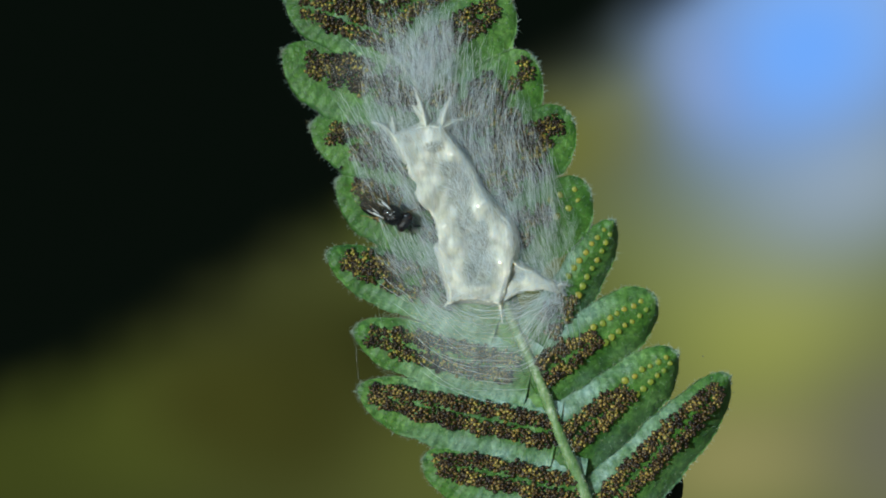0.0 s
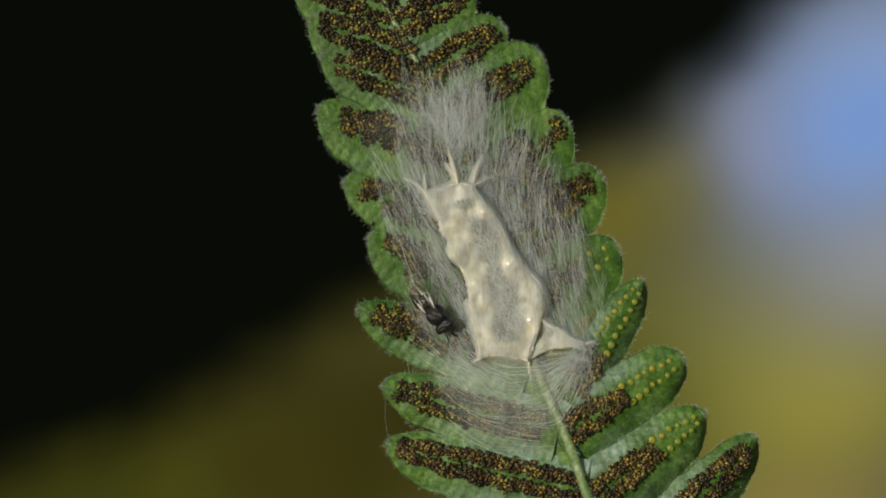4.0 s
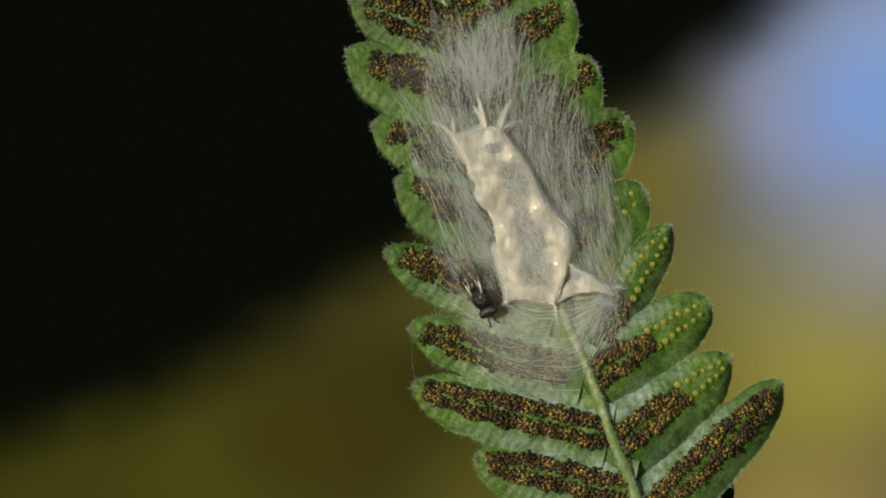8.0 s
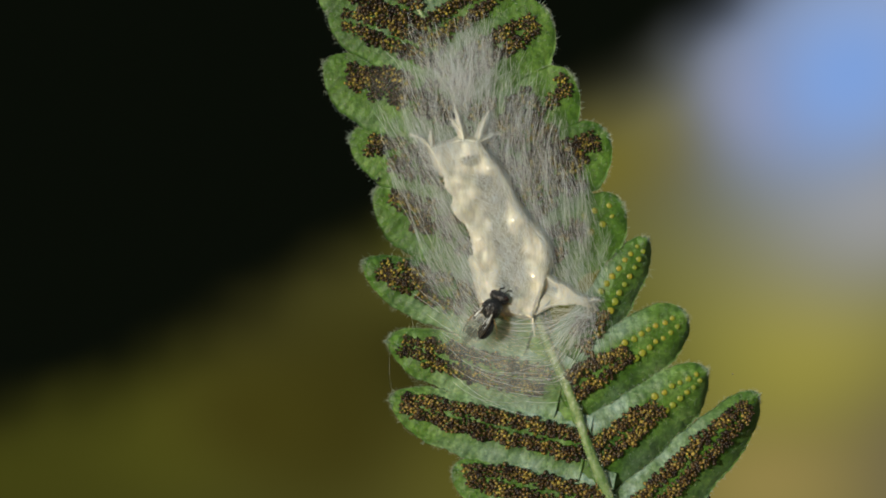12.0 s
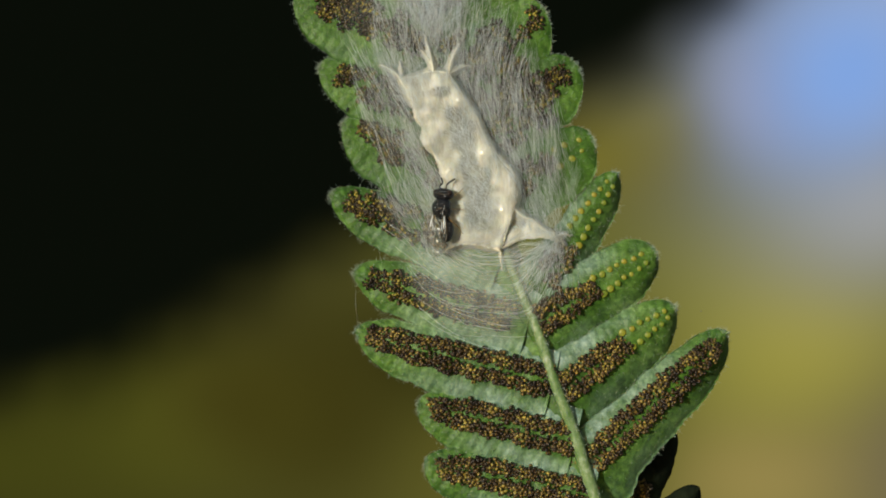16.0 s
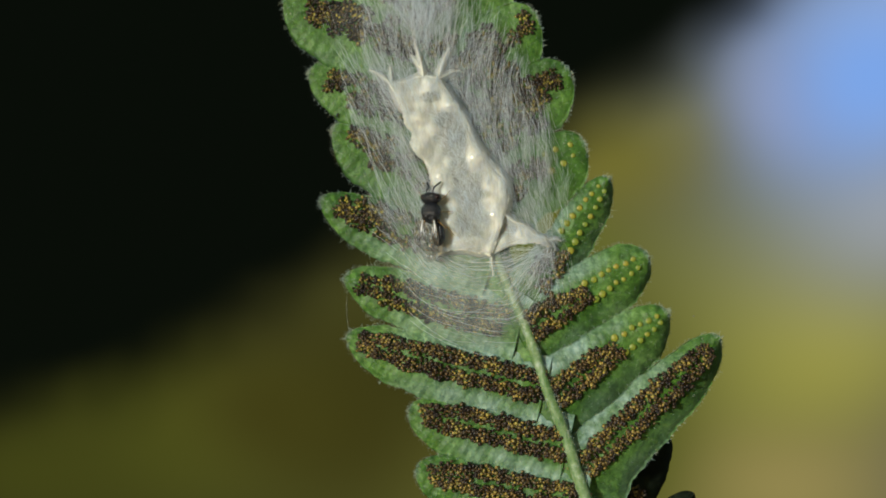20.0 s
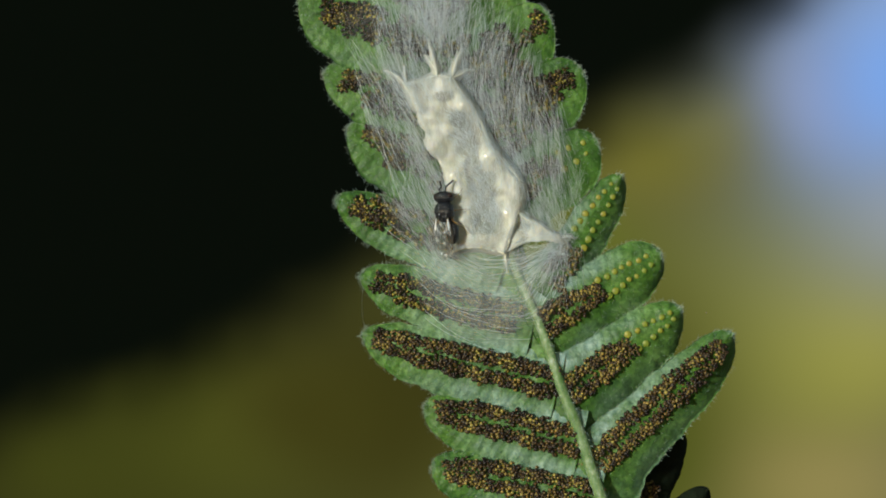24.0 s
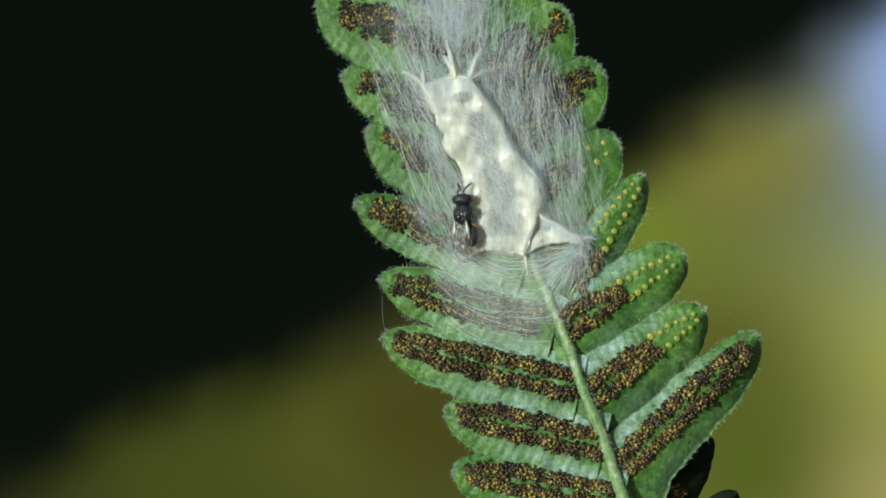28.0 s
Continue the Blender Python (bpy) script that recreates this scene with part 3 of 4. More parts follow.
for side, table in ((-1, LEFT), (1, RIGHT)):
    for base, tip, up, low, shape, tilt, back, root, ripe, young in table:
        lobe = Lobe(base, tip, up, low, shape, tilt, back, root, 0.04 if base[1] > 0.5 else 0.14)
        blade = part("pinnule", lobe.blade(), M_LEAF, pinna)
        blade.data.attributes.new("bloom", "FLOAT", "POINT").data.foreach_set("value", lobe.bloom())
        if ripe:
            mixed = 2.8 > base[1] > -2.5 and side < 0 or base[1] > 2.8
            place_sori(lobe, blade, ripe if base[1] < -1.2 else (max(0.02, ripe[0] - 0.1), ripe[1], ripe[2]), M_UNRIPE if mixed else M_SPORE, "heap of black and yellow spore cases" if mixed else "heap of dark brown and amber spore cases")
        if young:
            ball = None
            for k in range(young[2]):
                for r in (-0.26 / up, 0.24 / low):
                    u = young[0] + (young[1] - young[0]) * (k + 0.5 + rng.normal(0, 0.07)) / young[2]
                    c = lobe.at(u, r * (1.0 - 0.3 * k / young[2]) + rng.normal(0, 0.02)) * MM
                    if ball is None:
                        ball = part("sorus", balls([(0, 0, 0)], [0.092], rng), M_SORUS, blade, "round yellow young sorus")
                        bud = ball
                    else:
                        bud = new("sorus", ball.data)
                        bud.parent = blade
                        tagged(bud, "round yellow young sorus")
                    bud.location = c - np.array((0, 0.03 * MM, 0))
                    s = rng.uniform(0.95, 1.25) * (1.05 - 0.35 * k / young[2])
                    bud.scale = (s, s * 0.28, s)
                    bud.rotation_euler = (0, rng.uniform(0, 6), 0)
        hair_lines += lobe.hairs(rng, 260)
for k in rng.integers(0, 90, 700):
    c, a = rib_line[k], rng.uniform(0, math.pi)
    s = c + np.array((math.cos(a), -math.sin(a), 0)) * 0.16
    hair_lines.append(([s, s + np.array((math.cos(a), -math.sin(a), rng.normal(0, 0.5))) * 0.05, s + np.array((math.cos(a), -math.sin(a), rng.normal(0, 0.7))) * 0.1], (0.0035, 0.003, 0.001)))
part("hairs", tubes(hair_lines), M_HAIR, pinna, "short pale hairs along the margins", "stuff")

# a second frond close behind; the shade of the first is painted into its blades
shade = thing("fern_frond", "fern frond lobes behind the lit one, shade painted into their dark colour", "fern")
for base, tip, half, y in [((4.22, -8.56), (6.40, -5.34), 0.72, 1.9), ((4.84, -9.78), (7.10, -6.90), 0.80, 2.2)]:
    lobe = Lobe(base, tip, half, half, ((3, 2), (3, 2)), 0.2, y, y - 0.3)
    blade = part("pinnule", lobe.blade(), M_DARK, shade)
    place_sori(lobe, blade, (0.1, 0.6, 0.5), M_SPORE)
part("midrib", tubes([(curve_through([(4.22, 1.5, -8.40), (5.14, 1.8, -10.39), (5.76, 2.2, -13.15), (9.31, 2, -38.01)], 30), 0.25)], 8), M_RIB, shade)

# ---------------------------------------------------------------- silk
SILK_EDGE = [(-3.43, 6.29), (-2.20, 7.82), (-0.37, 8.43), (1.09, 7.59), (1.93, 6.14), (2.77, 3.99), (3.54, 2.01), (3.31, 0.02), (2.77, -2.05), (1.55, -3.12), (-0.60, -2.62), (-1.52, -0.90), (-2.05, 0.63), (-2.20, 2.01), (-2.82, 4.15)]
# how the threads run: place, direction
FLOW = [(-2.82, 6.44, 0.7, -0.7), (-2.05, 5.83, 0.35, -1), (-1.29, 5.83, 0.15, -1), (-0.37, 6.75, 0, -1), (0.70, 6.29, -0.2, -1), (1.78, 5.53, -0.3, -1), (-1.29, 7.67, 0.3, -1), (0.86, 7.67, -0.3, -1), (-2.05, 3.69, 0.5, -0.9), (-1.29, 2.92, 0.4, -1), (-1.59, 1.70, 0.5, -1), (-0.67, 0.63, 0.5, -1), (-1.59, 0.32, 0.9, -0.5), (1.78, 3.69, 0.1, -1), (2.23, 2.16, 0.1, -1), (2.85, 0.93, 0.2, -1), (-0.37, -0.60, 0.8, -0.6), (1.01, -1.67, 1, -0.1), (1.01, -0.75, 1, 0.05), (2.23, -1.06, 0.5, 0.85), (0.55, 1.70, 0.35, -1)]
FLOW_P, FLOW_D = np.array([r[:2] for r in FLOW]), np.array([r[2:] for r in FLOW])
FLOW_D = FLOW_D / np.linalg.norm(FLOW_D, axis=1, keepdims=True)


def inside(x, z):
    return in_ring(x, z, SILK_EDGE)


def edge_distance(x, z):
    return ring_distance(x, z, SILK_EDGE)


def flow(p):
    w = 1 / (((FLOW_P - p) ** 2).sum(1) + 0.02) ** 1.5
    d = (FLOW_D * w[:, None]).sum(0)
    return d / np.linalg.norm(d)


# the cocoon: outline of its roof, then its ropes of silk as (x, z, height) along each line
ROOF = [(-1.44, 4.45), (-1.06, 4.52), (-0.60, 4.67), (-0.14, 4.67), (0.12, 4.26), (0.46, 3.81), (0.69, 3.35), (0.83, 2.92), (1.13, 2.54), (1.41, 2.19), (1.71, 1.73), (1.74, 1.21), (1.62, 0.70), (1.42, 0.14), (1.29, -0.18), (0.98, -0.12), (0.67, -0.03), (0.24, -0.03), (-0.06, -0.11), (-0.12, 0.63), (-0.28, 1.39), (-0.41, 2.08), (-0.52, 2.34), (-0.75, 2.53), (-0.89, 2.80), (-0.86, 3.11), (-1.06, 3.35), (-1.09, 3.61), (-1.16, 3.87), (-1.29, 4.15)]
APRON = [(1.67, 0.93), (2.20, 0.60), (2.72, 0.31), (3.00, 0.02), (2.39, 0.14), (1.85, 0.08), (1.35, -0.17), (1.47, 0.24)]
ROPES = [
    ("ridge", [(-1.97, 4.84, 0.0578), (-1.68, 4.70, 0.1156), (-1.42, 4.44, 0.15895), (-1.27, 4.13, 0.18785), (-1.12, 3.77, 0.151725)], [0.013, 0.027, 0.032, 0.027, 0.009], "cream rope of silk along the edge"),
    ("ridge", [(-0.12, 4.61, 0.153531), (0.12, 4.24, 0.190379), (0.44, 3.81, 0.202661), (0.67, 3.35, 0.208803), (0.83, 2.95, 0.208803), (1.13, 2.54, 0.208803), (1.41, 2.20, 0.208803), (1.71, 1.76, 0.202661), (1.74, 1.24, 0.190379), (1.67, 0.93, 0.178096)], [0.032, 0.027, 0.027, 0.025, 0.025, 0.025, 0.027, 0.023, 0.023, 0.023], "cream rope of silk along the edge"),
    ("ridge", [(1.67, 0.93, 0.209525), (1.94, 0.73, 0.18785), (2.22, 0.60, 0.166175), (2.48, 0.40, 0.1445), (2.72, 0.31, 0.122825), (2.94, 0.17, 0.0867), (3.03, -0.05, 0.036125)], [0.023, 0.023, 0.023, 0.027, 0.027, 0.023, 0.011], "cream rope of silk"),
    ("ridge", [(1.67, 0.93, 0.2023), (1.55, 0.60, 0.2023), (1.42, 0.17, 0.180625), (1.33, -0.17, 0.13005), (1.36, -0.72, 0.036125)], [0.02, 0.023, 0.025, 0.032, 0.013], "cream rope of silk"),
    ("ridge", [(-0.18, -0.20, 0.04335), (-0.03, -0.09, 0.13005), (0.29, -0.03, 0.1734), (0.67, -0.03, 0.1734), (0.99, -0.12, 0.15895), (1.33, -0.17, 0.13005)], [0.013, 0.032, 0.027, 0.027, 0.032, 0.032], "curved lower rim"),
    ("ridge", [(1.36, -0.11, 0.122825), (1.62, 0.06, 0.122825), (1.90, 0.17, 0.13005), (2.39, 0.29, 0.13005), (2.72, 0.31, 0.1156)], [0.023, 0.023, 0.02, 0.023, 0.018], "cream rope of silk"),
    ("ridge", [(-0.28, 1.39, 0.2023), (-0.12, 0.63, 0.195075), (-0.03, 0.17, 0.15895), (-0.03, -0.09, 0.13005)], [0.018, 0.023, 0.027, 0.027], "cream rope of silk along the edge"),
    ("ridge", [(-1.42, 4.44, 0.1445), (-1.06, 4.50, 0.1734), (-0.60, 4.64, 0.18785), (-0.12, 4.61, 0.180625)], [0.018, 0.023, 0.027, 0.027], "cream rope of silk along the edge"),
    ("spur", [(-0.52, 4.64, 0.2125), (-0.61, 5.07, 0.17), (-0.77, 5.65, 0.051)], [0.041, 0.023, 0.008], "pointed silk spur"),
    ("spur", [(-0.12, 4.61, 0.2125), (0.00, 5.04, 0.17), (0.18, 5.43, 0.051)], [0.036, 0.02, 0.008], "pointed silk spur"),
    ("spur", [(-0.06, 4.61, 0.2125), (0.21, 4.76, 0.136), (0.47, 4.82, 0.051)], [0.027, 0.016, 0.007], "pointed silk spur"),
    ("spur", [(-0.61, 4.91, 0.153), (-0.75, 5.10, 0.119), (-0.87, 5.25, 0.051)], [0.023, 0.016, 0.007], "pointed silk spur"),
    ("spur", [(-1.38, 4.42, 0.17), (-1.41, 4.70, 0.119), (-1.42, 4.94, 0.051)], [0.02, 0.013, 0.007], "pointed silk spur"),
    ("spur", [(2.72, 0.31, 0.136), (2.82, 0.08, 0.085), (2.79, -0.21, 0.0255)], [0.02, 0.013, 0.007], "pointed silk spur"),
    ("spur", [(2.85, 0.24, 0.102), (3.06, 0.28, 0.085), (3.20, 0.20, 0.0255)], [0.018, 0.013, 0.007], "pointed silk spur"),
]
BUMPS = [(-0.70, 3.52, 0.39, 0.099603), (0.15, 3.87, 0.35, 0.085374), (0.83, 2.45, 0.39, 0.099603), (1.36, 0.93, 0.39, 0.0924885), (-0.12, 1.94, 0.39, 0.0782595), (1.99, 0.41, 0.16, 0.0355725), (-0.64, 2.71, 0.42, 0.113832), (0.24, 0.70, 0.42, 0.071145), (1.29, 1.70, 0.34, 0.056916), (-0.41, 4.30, 0.31, 0.0498015), (0.83, 0.26, 0.37, 0.0640305), (0.12, 1.47, 0.34, 0.0640305), (-0.24, 3.20, 0.26, 0.042687), (1.62, 0.63, 0.21, 0.028458), (2.31, 0.47, 0.18, 0.0227664)]
ROPE_POINTS = np.concatenate([curve_through(line, 90) for name, line, radii, label in ROPES])
BUMP_A = np.array(BUMPS)


def ring_distance(x, z, ring):
    p, best = np.array((x, z)), 9.0
    for a, b in zip(ring, ring[1:] + ring[:1]):
        a, b = np.array(a), np.array(b)
        k = min(1.0, max(0.0, (p - a) @ (b - a) / ((b - a) @ (b - a))))
        best = min(best, math.hypot(*(p - a - k * (b - a))))
    return best


def in_ring(x, z, ring):
    hit = False
    for (ax, az), (bx, bz) in zip(ring, ring[1:] + ring[:1]):
        if (az > z) != (bz > z) and x < (bx - ax) * (z - az) / (bz - az) + ax:
            hit = not hit
    return hit


def cocoon_height(x, z):
    """How far the cocoon stands out from the leaf: a roof with bumps, hung from ropes that slope to the leaf like a tent."""
    d = np.hypot(ROPE_POINTS[:, 0] - x, ROPE_POINTS[:, 1] - z)
    k = d.argmin()
    near = ROPE_POINTS[k, 2] * max(0.0, 1 - d[k] / (0.05 + 1.5 * ROPE_POINTS[k, 2] ** 1.5)) ** 1.2 + 0.035 * math.exp(-(d[k] / 0.05) ** 2) * min(1.0, ROPE_POINTS[k, 2] * 4)
    h = near
    if in_ring(x, z, ROOF):
        e = ring_distance(x, z, ROOF)
        q = ((x - BUMP_A[:, 0]) ** 2 + (z - BUMP_A[:, 1]) ** 2) / BUMP_A[:, 2] ** 2
        roof = 0.25 - 0.05 * (1 - math.exp(-e / 0.25)) + (BUMP_A[:, 3] * (0.95 * np.exp(-q) + 0.40 * np.exp(-5 * q))).sum()
        roof += 0.035 * wobble(x, z, 1.6, 3) + 0.02 * wobble(x, z, 3.5, 8)
        h = max(h, roof * min(1.0, 0.86 + e / 0.6))
    elif in_ring(x, z, APRON):
        h = max(h, 0.16 + 0.05 * wobble(x, z, 3, 2))
    elif h > 0.03:
        h += 0.02 * wobble(x, z, 6, 1)
    return 1.4 * h


CX, CZ, CSTEP, CNX, CNZ = -2.1, -1.2, 0.034, 170, 205
heights = np.array([[cocoon_height(CX + i * CSTEP, CZ + j * CSTEP) for j in range(CNZ)] for i in range(CNX)])


def body_height(x, z):
    i, j = int(round((x - CX) / CSTEP)), int(round((z - CZ) / CSTEP))
    return heights[i, j] if 0 <= i < CNX and 0 <= j < CNZ else 0.0


web = thing("silk_web", "white silk threads spread over the fern and the cocoon", "web")
rng = np.random.default_rng(21)


def thread(x, z, y0, long, turn, radius, steps=8):
    """A thread combed along the flow, fastened down at both ends; None if it would leave the leaf."""
    pts, p = [], np.array((x, z))
    c, s = math.cos(turn), math.sin(turn)
    for k in range(steps):
        y = y0 - body_height(*p) * 1.02 + 0.015 * rng.normal()
        if k in (0, steps - 1):
            y += 0.12
        pts.append((p[0] + 0.012 * rng.normal(), y, p[1]))
        d = flow(p)
        p = p + np.array((c * d[0] - s * d[1], s * d[0] + c * d[1])) * long / steps
    taper = np.ones(steps)
    taper[0], taper[-1] = 0.6, 0.5
    return (pts, radius * taper) if inside(*p) else None


lines, single = [], []
while len(lines) < 7200:
    x, z = rng.uniform(-3.6, 3.7), rng.uniform(-2.6, 8.4)
    over = body_height(x, z) > 0.1
    if not inside(x, z) or rng.random() > 0.3 + 0.7 * min(1.0, edge_distance(x, z) / 0.9) or (over and rng.random() < 0.88) or (z < -0.3 and x < 2.2 and rng.random() < 0.9) or (z > 5.2 and abs(x + 0.6) > 0.9 and rng.random() < 0.35) or (x < -1.0 - 0.22 * z and rng.random() < 0.55):
        continue
    # a lock of threads that run together
    lean, long, high = rng.normal(0, 0.22), rng.uniform(0.5, 1.9) * (0.5 if over else 1), rng.uniform(0.12, 0.24)
    for _ in range(rng.integers(6, 24)):
        dx, dz = rng.normal(0, 0.06), rng.normal(0, 0.2)
        t = thread(x + dx, z + dz, -high - rng.uniform(0, 0.05) if not over else -0.11, long * rng.uniform(0.6, 1.1),
                   lean + (rng.normal(0, 0.10) if rng.random() > 0.12 else rng.normal(0, 0.6)), rng.choice((0.0008, 0.0013, 0.0023), p=(0.40, 0.42, 0.18)))
        if t:
            lines.append(t)
while len(single) < 150:
    x, z = rng.uniform(-3.6, 3.7), rng.uniform(-2.6, 8.4)
    if inside(x, z) and body_height(x, z) < 0.1:
        t = thread(x, z, -rng.uniform(0.16, 0.3), rng.uniform(0.9, 2.6), rng.normal(0, 0.12), rng.uniform(0.003, 0.005), 12)
        if t:
            single.append(t)
part("silk_threads", tubes(lines), M_STRAND, web, "fine white combed silk threads", "stuff")
for t in single:
    part("silk_thread", tubes([t]), M_STRAND, web)

# a white tuft that fans out above the head end
tuft_lines = []
for _ in range(240):
    a = radians(rng.normal(92, 26))
    x0, z0, long = rng.normal(-0.62, 0.22), rng.uniform(5.3, 6.3), rng.uniform(0.6, 1.9)
    bow = rng.normal(0, 0.10)
    tuft_lines.append(([(x0 + math.cos(a) * long * k / 6 + bow * math.sin(k / 6 * math.pi), -0.14 - 0.16 * math.sin(k / 6 * math.pi), z0 + math.sin(a) * long * k / 6) for k in range(7)], rng.uniform(0.0013, 0.003)))
part("silk_tuft", tubes(tuft_lines), M_STRAND, web, "brighter fan of white silk", "stuff")

# threads that fan out from the lower corner of the cocoon, and rings about the opening under its rim
fan_lines = []
for _ in range(120):
    a, long = radians(rng.uniform(200, 290)), rng.uniform(0.7, 2.0)
    x0, z0, bow = 2.9 + rng.normal(0, 0.2), 0.1 + rng.normal(0, 0.2), rng.normal(0, 0.07)
    fan_lines.append(([(x0 + math.cos(a) * long * k / 6 + bow * math.sin(k / 6 * math.pi), -0.20 - 0.10 * math.sin(k / 6 * math.pi) + 0.01 * k, z0 + math.sin(a) * long * k / 6) for k in range(7)], rng.uniform(0.001, 0.0022)))
part("silk_fan", tubes(fan_lines), M_STRAND, web, "threads fanning out from the cocoon's corner", "stuff")
ring_lines = []
for _ in range(16):
    rad, a0, a1 = rng.uniform(0.25, 1.5), rng.uniform(185, 265), rng.uniform(30, 100)
    ring_lines.append(([(0.95 + rad * 1.05 * math.cos(radians(a0 + a1 * k / 9)), -0.16 - 0.06 * rng.random(), -0.02 + rad * 0.9 * math.sin(radians(a0 + a1 * k / 9))) for k in range(10)], rng.uniform(0.001, 0.002)))
part("silk_rings", tubes(ring_lines), M_STRAND, web, "curved threads round the opening under the rim", "stuff")

# the veil under the threads
step, cols, rows_ = 0.14, 54, 82
index, v, f, dens = {}, [], [], []
for i in range(cols):
    for j in range(rows_):
        x, z = -3.7 + i * step, -2.7 + j * step
        if inside(x, z):
            e = min(1.0, edge_distance(x, z) / 0.7)
            down = min(1.0, max(0.0, 0.2 - z) / 0.6)
            low = (0.09 if x < 0.1 - 0.45 * z + 0.9 else 0.015) * (1 - down) + (0.12 + 0.20 * min(1.0, max(0.0, 2.4 - x) / 0.8)) * down
            low *= 0.65 + 0.35 * min(1.0, max(0.0, (5.5 - z) / 2.0))
            index[i, j] = len(v)
            v.append((x, -0.10 - (0.10 + 0.11 * min(1.0, max(0.0, 0.1 - z))) * e + 0.04 * wobble(x, z, 1.5), z))
            e = e if z > -0.3 else min(e, edge_distance(x, z) / 1.1)
            dens.append(low * e * e * (3 - 2 * e))
for (i, j), a in index.items():
    q = [index.get((i + 1, j)), index.get((i + 1, j + 1)), index.get((i, j + 1))]
    if None not in q:
        f.append([a, *q])
veil = part("silk_veil", (v, f), M_FILM, web, "thin see-through veil of pale silk")
veil.data.attributes.new("cover", "FLOAT", "POINT").data.foreach_set("value", dens)

# a few stray threads off the margin
stray = []
for (ax, az), (bx, bz), sag in [((-2.20, 2.16), (-1.90, -0.60), -0.1), ((-2.43, -0.44), (-2.51, -2.43), -0.15)]:
    pts = [(ax + (bx - ax) * k / 9 + sag * math.sin(k / 9 * math.pi), 0.1, az + (bz - az) * k / 9) for k in range(10)]
    stray.append((pts, 0.0014))
for line in stray:
    part("stray_thread", tubes([line]), M_STRAND, web, "single loose silk thread")

# ---------------------------------------------------------------- cocoon
M_MEMBRANE = membrane_material()
M_RIDGE = silk_material("cocoon_ridge", (0.82, 0.77, 0.62), (0.96, 0.93, 0.82), 2500, 0.15, 0.5)
M_BEAD = plain_material("cocoon_bead", (0.84, 0.80, 0.68), 0.20, 0.04, 3000)
M_BEAD.node_tree.nodes["Principled BSDF"].inputs["Coat Weight"].default_value = 1.0
M_BEAD.node_tree.nodes["Principled BSDF"].inputs["Coat Roughness"].default_value = 0.32
M_BEAD.node_tree.nodes["Principled BSDF"].inputs["Coat IOR"].default_value = 2.2
WINDOWS = [(-0.34, 4.09, 0.24, 0.14), (0.03, 3.47, 0.23, 0.21), (0.29, 2.98, 0.34, 0.49), (0.43, 2.16, 0.21, 0.40), (0.73, 1.58, 0.34, 0.55), (0.77, 0.78, 0.43, 0.58), (1.90, 0.44, 0.24, 0.21), (2.39, 0.26, 0.18, 0.09)]   # thin places of the roof: middle and half sizes
cocoon = thing("cocoon", "cream silken cocoon with raised ridges and glossy bumps on the fern", "cocoon")
index, v, f, thin = {}, [], [], []
for i in range(CNX):
    for j in range(CNZ):
        if heights[i, j] > 0.025:
            x, z = CX + i * CSTEP, CZ + j * CSTEP
            index[i, j] = len(v)
            v.append((x, -0.08 - heights[i, j], z))
            e = ring_distance(x, z, ROOF)
            pane = max(math.exp(-(((x - wx) / wa) ** 2 + ((z - wz) / wb) ** 2) ** 2) for wx, wz, wa, wb in WINDOWS)
            window = 1.45 * pane + 0.8 * wobble(x, z, 4.0, 6) * pane + 0.30 + 0.45 * wobble(x, z, 4.5, 3) if in_ring(x, z, ROOF) else 0.75 + 0.5 * wobble(x, z, 3, 5) if in_ring(x, z, APRON) and heights[i, j] < 0.2 else 0.45 + 0.3 * wobble(x, z, 2, 4) - 1.2 * heights[i, j]
            q = ((x - BUMP_A[:, 0]) ** 2 + (z - BUMP_A[:, 1]) ** 2) / BUMP_A[:, 2] ** 2
            thin.append(min(1.0, max(0.0, window - 0.6 * np.exp(-3 * q).max())))
for (i, j), a in index.items():
    q = [index.get((i + 1, j)), index.get((i + 1, j + 1)), index.get((i, j + 1))]
    if None not in q:
        f.append([a, *q])
membrane = part("membrane", (v, f), M_MEMBRANE, cocoon, "translucent cream silk membrane")
membrane.data.attributes.new("thin", "FLOAT", "POINT").data.foreach_set("value", thin)
shell = membrane.modifiers.new("shell", "SOLIDIFY")
shell.thickness, shell.offset = 0.03 * MM, 0.0

for bx, bz, r, h in BUMPS[:6]:
    bm = bmesh.new()
    bmesh.ops.create_uvsphere(bm, u_segments=20, v_segments=12, radius=r * 0.34)
    bmesh.ops.scale(bm, vec=(1, 0.75, 1), verts=bm.verts)
    for q in bm.verts:
        q.co += Vector((bx, -0.08 - body_height(bx, bz) + r * 0.20, bz)) + 0.012 * noise.noise_vector(q.co * 6 + Vector((bx, 0, bz)))
    part("bump", bm, M_BEAD, cocoon, "round glossy cream bump")

